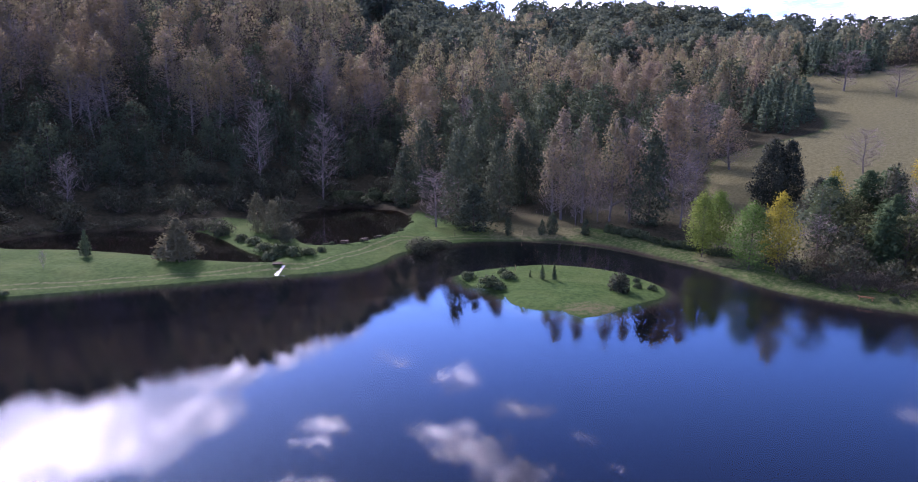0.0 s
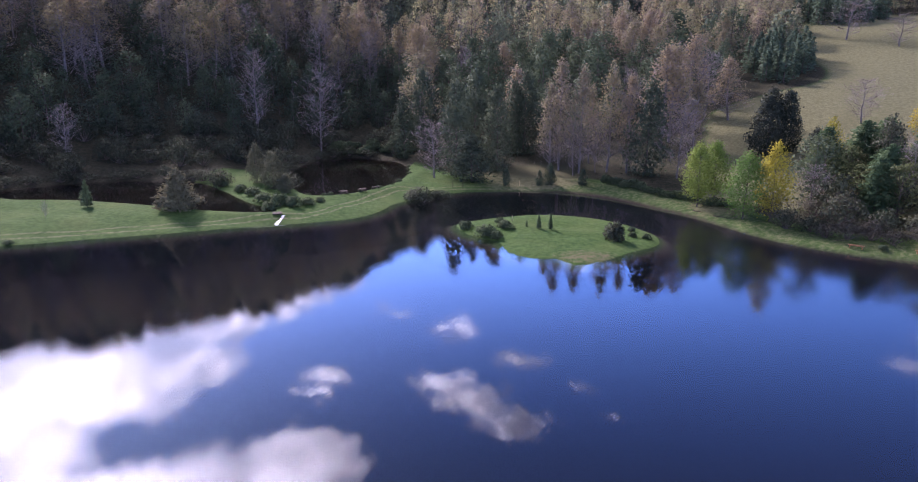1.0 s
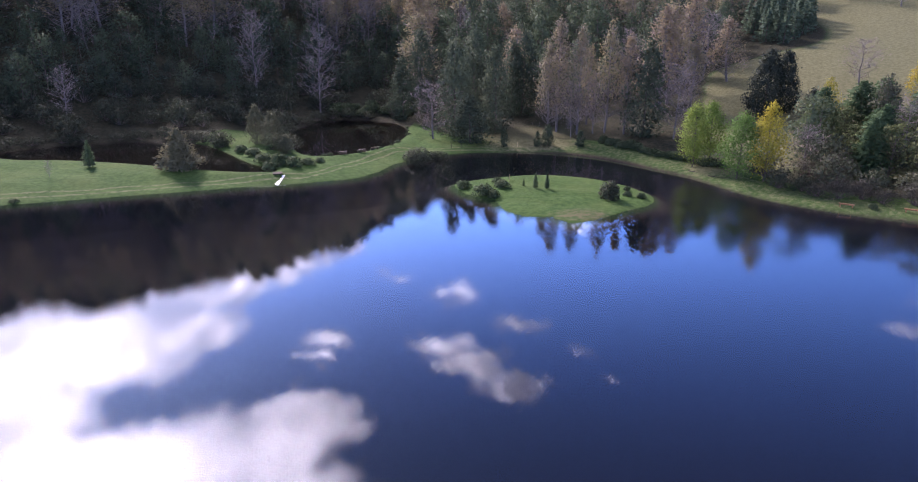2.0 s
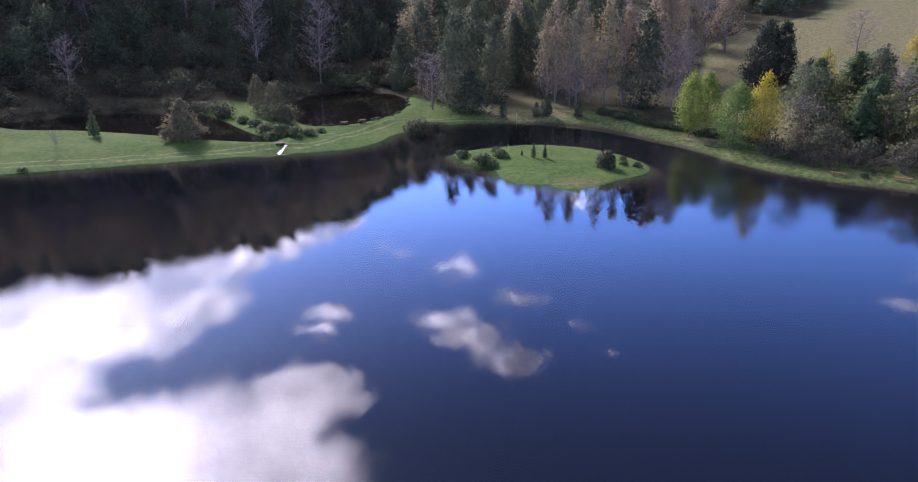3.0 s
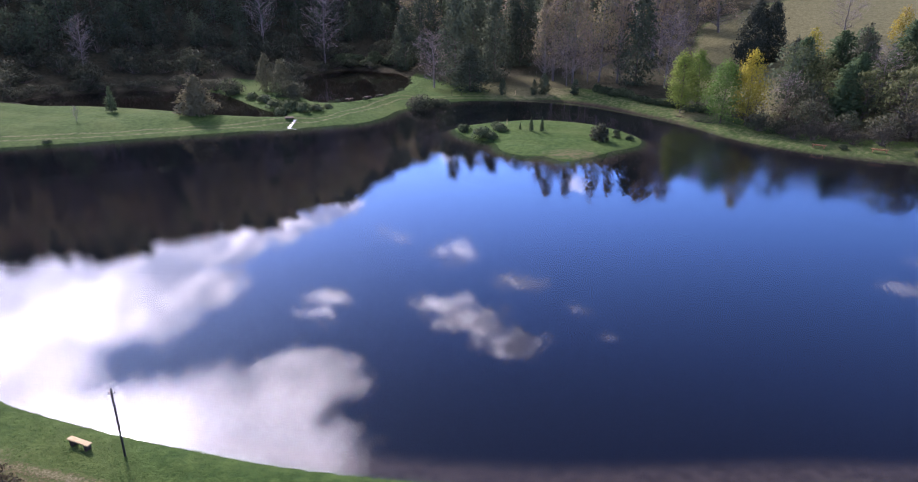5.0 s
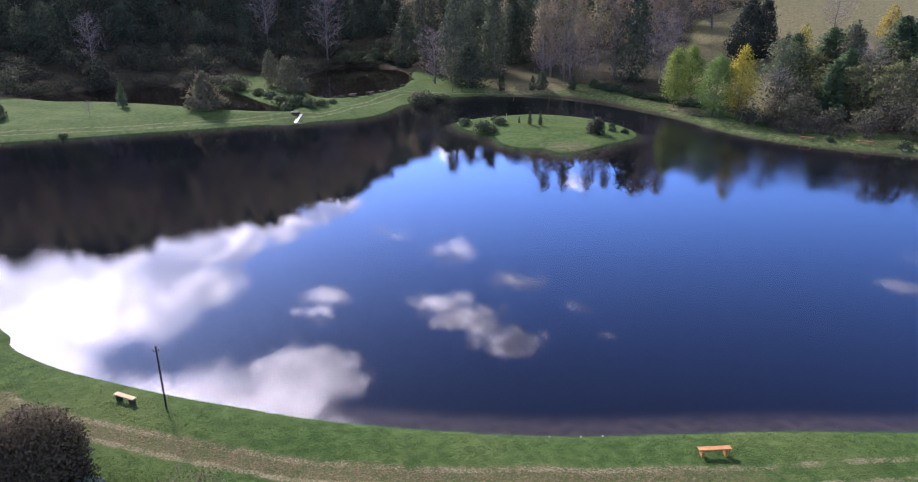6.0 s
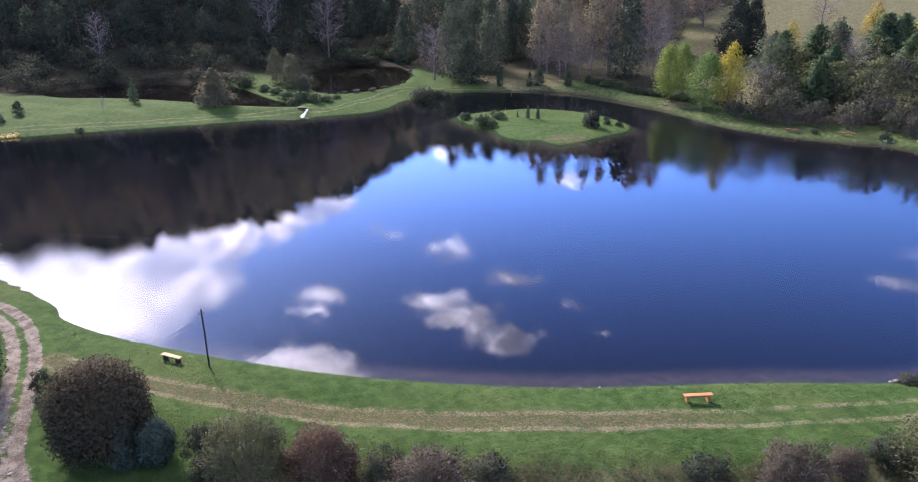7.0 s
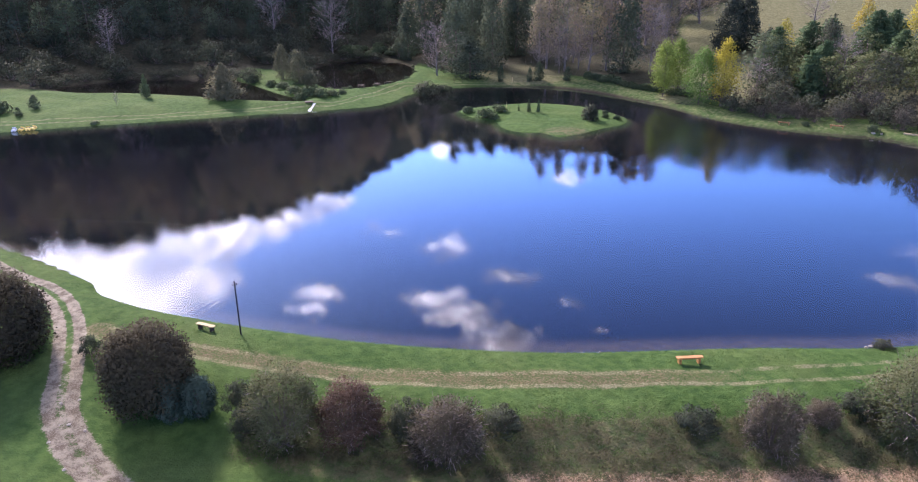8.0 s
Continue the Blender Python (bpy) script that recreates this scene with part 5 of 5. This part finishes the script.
def block(sx, sy, sz, m=None, bevel=0.012, warp=0.0, seed=0):
    """A bevelled timber or stone, a little out of true."""
    bm = bmesh.new()
    bmesh.ops.create_cube(bm, size=1.0, matrix=Matrix.Diagonal((sx, sy, sz, 1)))
    bmesh.ops.bevel(bm, geom=bm.edges[:], offset=bevel, segments=2, affect="EDGES")
    rng = random.Random(seed)
    for v in bm.verts:
        v.co += Vector((rng.uniform(-warp, warp), rng.uniform(-warp, warp), rng.uniform(-warp, warp)))
    if m is not None:
        bm.transform(m)
    return bm


def rod(length, low, high, m, sides=10):
    bm = bmesh.new()
    bmesh.ops.create_cone(bm, cap_ends=True, segments=sides, radius1=low, radius2=high, depth=length, matrix=Matrix.Translation((0, 0, length / 2)))
    bm.transform(m)
    return bm


def boulder(rng, size, name, parent=None, mat=None):
    bm = bmesh.new()
    bmesh.ops.create_icosphere(bm, subdivisions=2, radius=0.5)
    o = Vector((rng.uniform(0, 50), rng.uniform(0, 50), 0))
    for v in bm.verts:
        v.co *= 1 + 0.5 * noise.noise(v.co * 2.2 + o)
        v.co = Vector((v.co.x * size[0], v.co.y * size[1], v.co.z * size[2]))
    mesh = bpy.data.meshes.new(name)
    bm.to_mesh(mesh)
    bm.free()
    mesh.materials.append(mat or STONE)
    ob = new(name, mesh)
    ob.parent = parent
    return ob


def bench(wood, label, length=1.6, high=0.44):
    root = tagged(new("bench"), label, "bench", "benches round the lake")
    solid(block(length, 0.29, 0.06, pose(0, 0, high - 0.03), 0.012, 0.004, 3), "seat", wood, root)
    for side in (-1, 1):
        solid(block(0.13, 0.30, high - 0.07, pose(side * (length / 2 - 0.22), 0, (high - 0.07) / 2), 0.012, 0.004, 5), "leg", wood if wood is not PALE_WOOD else DARK_WOOD, root)
    solid(block(length - 0.5, 0.05, 0.09, pose(0, 0, high - 0.13), 0.008), "stretcher", wood, root)
    return root


def on_ground(ob, x, y, turn=0.0, tilt=0.0, lift=0.0):
    ob.matrix_basis = pose(x, y, height_at(x, y) + lift, tilt, 0, turn)
    return ob


on_ground(bench(BENCH_WOOD, "orange timber plank bench on the near bank"), 11.95, 10.75, 5, lift=-0.01)
on_ground(bench(PALE_WOOD, "pale weathered plank bench on the near bank", 1.35), -17.6, 14.55, -22, lift=-0.06)
on_ground(bench(RED_WOOD, "reddish-brown timber bench on the shore path", 1.8), 48.6, 78.0, -33)
on_ground(bench(RED_WOOD, "reddish-brown timber bench on the shore path", 2.0), 55.0, 74.9, -28)
on_ground(bench(DARK_WOOD, "dark timber bench by the upper pond", 1.6), -14.6, 110.6, 40)


def light_pole():
    root = tagged(new("pole"), "slim dark pole with a small cross-arm on the bank", "pole")
    solid(rod(3.85, 0.055, 0.042, pose(0, 0, -0.15)), "shaft", STEEL, root)
    arm = solid(block(0.34, 0.05, 0.05, pose(0, 0, 3.46), 0.008), "cross_arm", STEEL, root)
    for side in (-1, 1):
        solid(rod(0.11, 0.03, 0.018, pose(side * 0.13, 0, 3.48), 8), "insulator", STEEL, arm)
    solid(rod(0.08, 0.05, 0.02, pose(0, 0, 3.69), 8), "cap", STEEL, root)
    return root


on_ground(light_pole(), -15.25, 14.0, 20, 0.8)


def picnic_table():
    root = tagged(new("picnic_table"), "dark timber picnic table by the upper pond", "table")
    solid(block(1.8, 0.75, 0.06, pose(0, 0, 0.74), 0.01), "tabletop", DARK_WOOD, root)
    for side in (-1, 1):
        solid(block(1.8, 0.28, 0.05, pose(0, side * 0.7, 0.44), 0.01), "seat", DARK_WOOD, root)
        solid(block(0.09, 1.4, 0.08, pose(side * 0.65, 0, 0.39), 0.01), "cross_beam", DARK_WOOD, root)
        for lean in (-1, 1):
            solid(block(0.09, 0.09, 0.8, pose(side * 0.65, lean * 0.32, 0.36, lean * -22), 0.01), "leg", DARK_WOOD, root)
    return root


table = on_ground(picnic_table(), -16.4, 107.8, 35)
table.matrix_basis = table.matrix_basis @ Matrix.Scale(0.75, 4)
other = on_ground(copy_thing(table, Matrix.Identity(4)), -19.2, 105.6, 20)
other.matrix_basis = other.matrix_basis @ Matrix.Scale(0.75, 4)


def pedal_boat(hull_mat, label):
    """A tubby boat with two floats, a deck with a seat well and a rounded bow cover."""
    root = tagged(new("pedal_boat"), label, "boat", "pedal boats on the shore")
    hull_scale = 0.46
    for side in (-1, 1):
        bm = bmesh.new()
        bmesh.ops.create_uvsphere(bm, u_segments=14, v_segments=8, radius=1, matrix=Matrix.Scale(hull_scale, 4) @ pose(side * 0.42, 0, 0.26) @ Matrix.Diagonal((0.26, 1.15, 0.26, 1)))
        solid(bm, "float", hull_mat, root)
    solid(block(1.3, 1.9, 0.2, Matrix.Scale(hull_scale, 4) @ pose(0, 0, 0.44), 0.08), "deck", hull_mat, root)
    bm = bmesh.new()
    bmesh.ops.create_uvsphere(bm, u_segments=14, v_segments=8, radius=1, matrix=Matrix.Scale(hull_scale, 4) @ pose(0, -0.55, 0.56) @ Matrix.Diagonal((0.55, 0.45, 0.34, 1)))
    solid(bm, "bow_cover", hull_mat, root)
    for side in (-1, 1):
        seat = solid(block(0.48, 0.42, 0.1, Matrix.Scale(hull_scale, 4) @ pose(side * 0.3, 0.3, 0.58), 0.04), "seat", DARK_SEAT, root)
        solid(block(0.48, 0.1, 0.5, Matrix.Scale(hull_scale, 4) @ pose(side * 0.3, 0.56, 0.78, -14), 0.04), "backrest", hull_mat, seat)
    solid(rod(0.3, 0.02, 0.02, Matrix.Scale(hull_scale, 4) @ pose(0, -0.02, 0.56), 8), "tiller", STEEL, root)
    return root


on_ground(pedal_boat(BLUE_HULL, "pale blue pedal boat drawn up on the shore"), -64.6, 72.35, 12, 16, lift=0.1)
yellow = on_ground(pedal_boat(YELLOW_HULL, "yellow pedal boat drawn up on the shore"), -63.75, 72.75, -14, 16, lift=0.1)
on_ground(copy_thing(yellow, Matrix.Identity(4)), -63.05, 73.1, 24, 16, lift=0.1)
on_ground(copy_thing(yellow, Matrix.Identity(4)), -62.4, 73.45, -6, 16, lift=0.1)


def weir():
    """Stone steps by which the pond spills into the lake."""
    root = tagged(new("weir"), "small stepped stone weir with white falling water", "waterfall")
    rng = random.Random(8)
    for k in range(4):
        y, z = 1.9 - 1.05 * k, 0.62 - 0.22 * k
        for i in range(5):
            stone = boulder(rng, (0.6, 0.6, 0.34), "stone", root)
            stone.matrix_basis = pose((i - 2) * 0.46 + rng.uniform(-0.06, 0.06), y, z - 0.12, 0, 0, rng.uniform(0, 360))
        sheet = Heap()
        n = 9
        xs = np.linspace(-0.85 + 0.05 * k, 0.85 - 0.05 * k, n)
        rows = []
        for t in np.linspace(0, 1, 5):
            rows.append(np.c_[xs, y + 0.05 - 1.05 * t + 0.03 * np.sin(xs * 17 + k), z + 0.1 - 0.2 * t ** 2 + 0.015 * np.sin(xs * 23 + 5 * t)])
        a = (np.arange(4)[:, None] * n + np.arange(n - 1)[None]).ravel()
        sheet.add(np.concatenate(rows), np.stack([a, a + 1, a + n + 1, a + n], -1))
        solid_mesh = sheet.mesh("falling_water", FOAM, smooth_faces=True)
        part("falling_water", solid_mesh, root, "white water running over the step")
    return root


w = weir()
w.matrix_basis = pose(-25.7, 90.3, 0.1, 0, 0, -4) @ Matrix.Diagonal((0.45, 0.7, 0.9, 1))

# the wooden footbridge slab over the outlet
bridge = tagged(new("footbridge"), "low plank footbridge across the pond outlet", "bridge")
for k in range(7):
    solid(block(0.22, 1.9, 0.07, pose(-0.75 + 0.25 * k, 0, 0.07), 0.01, 0.004, k), "plank", DARK_WOOD, bridge)
for side in (-1, 1):
    solid(block(1.9, 0.12, 0.12, pose(0, side * 0.8, -0.02), 0.01), "beam", DARK_WOOD, bridge)
bridge.matrix_basis = pose(-26.4, 91.9, 0.98, 0, 0, -72 + 90) @ Matrix.Scale(0.75, 4)

# loose stones of the road and the shore
rng3 = random.Random(21)
for k in range(18):
    i = rng3.randrange(40, len(ROAD) - 22)
    x, y = ROAD[i] + np.array([rng3.uniform(-1.0, 1.0), rng3.uniform(-0.6, 0.6)])
    s = rng3.uniform(0.1, 0.26)
    ob = boulder(rng3, (s, s * rng3.uniform(0.6, 1), s * 0.5), "stone")
    ob.matrix_basis = pose(x, y, height_at(x, y) + 0.02 * s, 0, 0, rng3.uniform(0, 360))
    tagged(ob, "small pale stone lying on the gravel road", "stone", "stones of the gravel road")
for k, (x, y, s) in enumerate(((24.3, 13.2, 0.34), (24.9, 13.3, 0.26), (23.9, 13.1, 0.22), (25.3, 13.1, 0.2), (4.4, 12.45, 0.13), (6.0, 12.5, 0.11), (7.1, 12.55, 0.15), (59.0, 72.3, 0.5), (59.9, 71.8, 0.4))):
    ob = boulder(rng3, (s, s * 0.8, s * 0.8), "rock")
    ob.matrix_basis = pose(x, y, height_at(x, y) + 0.15 * s, 0, 0, 50 * k)
    tagged(ob, "pale rock lying at the water's edge", "rock", "rocks at the water's edge")

# a felled trunk and drift wood on the far bank
log = tagged(new("log"), "pale barkless log lying on the shore path", "log")
solid(rod(5.0, 0.16, 0.1, pose(0, 0, 0.12, 0, 90, 0)), "stem", PALE_WOOD, log)
on_ground(log, 62.4, 70.8, -40)
for k, (x, y, turn) in enumerate(((35.4, 98.6, -60), (37.2, 95.0, -50), (38.4, 93.2, -20))):
    b = tagged(new("branch"), "dead dark branch lying on the bank", "branch", "dead branches on the bank")
    solid(rod(1.8, 0.07, 0.03, pose(0, 0, 0.06, 0, 88, 0)), "limb", DARK_WOOD, b)
    solid(rod(0.8, 0.03, 0.012, pose(0.7, 0, 0.08, 30, 70, 30)), "side_limb", DARK_WOOD, b)
    on_ground(b, x, y, turn)
for k, (x, y) in enumerate(((10.5, 118.6), (-1.6, 116.9), (0.2, 117.2), (7.2, 90.6), (25.0, 87.4), (22.6, 84.6))):
    post = tagged(new("post"), "short wooden post standing in the grass", "post", "wooden posts on the banks")
    solid(rod(0.95, 0.05, 0.045, pose(0, 0, -0.1), 8), "stake", DARK_WOOD if k % 3 else PALE_WOOD, post)
    on_ground(post, x, y, 33 * k)


# ---- grass and weeds ----
def sward(name, label, mats, spots, rng, length, width, lift):
    heap = Heap()
    heap.leaves(rng, spots + np.c_[np.zeros((len(spots), 2)), np.full(len(spots), lift)], length, width, np.tile((0, 0, 0.3), (len(spots), 1)), 1.0, np.tile((0, 0, 1.0), (len(spots), 1)))
    tagged(new(name, heap.mesh(name, *mats)), label, "grass", kind="stuff")


GRASS_BLADES = leaf_material("grass blades", [(0.042, 0.095, 0.026), (0.068, 0.128, 0.038), (0.1, 0.145, 0.055)], 0.45)
WEED_LEAVES = leaf_material("weeds", [(0.055, 0.09, 0.04), (0.072, 0.105, 0.048), (0.092, 0.108, 0.056), (0.115, 0.1, 0.062)], 0.4, vary=0.3)
rng4 = np.random.default_rng(5)
x, y = rng4.uniform(-38, 34, 420000), rng4.uniform(-2, 30, 420000)
out = signed(x, y, LAKE)
near_line, on_road = line_distance(x, y, DAM_TRACK), line_distance(x, y, ROAD)
tuft = np.sin(x * 7.3 + 2 * np.sin(y * 5.1)) * np.sin(y * 8.7 + 2 * np.sin(x * 4.3))
keep = (out > 0.1) & (out < 6.6 + 3 * (x < -12)) & (np.abs(near_line - 0.62) > 0.3) & (on_road > 1.5) & (tuft > 0.05)
keep &= (near_line > 0.9) | (rng4.uniform(size=x.size) < 0.35)
sward("grass_near_bank", "short tufted green grass on the near bank", [GRASS_BLADES], np.c_[x, y, land(x, y)][keep], rng4, 0.085, 0.03, 0.02)
# brambles and rank weeds in low tangled heaps over the dam's outer slope
mx, my = rng4.uniform(-13, 32, 8200), rng4.uniform(-1, 10, 8200)
out = signed(mx, my, LAKE)
keep = (out > 6.7 + 0.5 * rng4.uniform(-1, 1, mx.size)) & (out < 10.6 + 0.5 * rng4.uniform(-1, 1, mx.size))
mx, my = mx[keep], my[keep]
wide, tall = rng4.uniform(0.2, 0.55, mx.size), rng4.uniform(0.06, 0.3, mx.size)
tall *= 0.4 + 0.9 * (np.sin(mx * 1.1 + 2 * np.sin(my)) > -0.3)
per = 26
way = rng4.normal(size=(mx.size, per, 3))
way[..., 2] = np.abs(way[..., 2])
way /= np.linalg.norm(way, axis=2)[..., None]
spots = np.stack([mx, my, land(mx, my)], 1)[:, None] + way * np.stack([wide, wide, tall], 1)[:, None] * rng4.uniform(0.5, 1.05, (mx.size, per, 1))
heap = Heap()
heap.leaves(rng4, spots.reshape(-1, 3), 0.08, 0.05, way.reshape(-1, 3) * 0.5, 0.9, way.reshape(-1, 3) * 0.35 + (0, 0.15, 0.9))
tagged(new("weeds_outer_slope", heap.mesh("weeds_outer_slope", WEED_LEAVES)), "tangled brambles and weeds on the dam's outer slope", "weeds", kind="stuff")
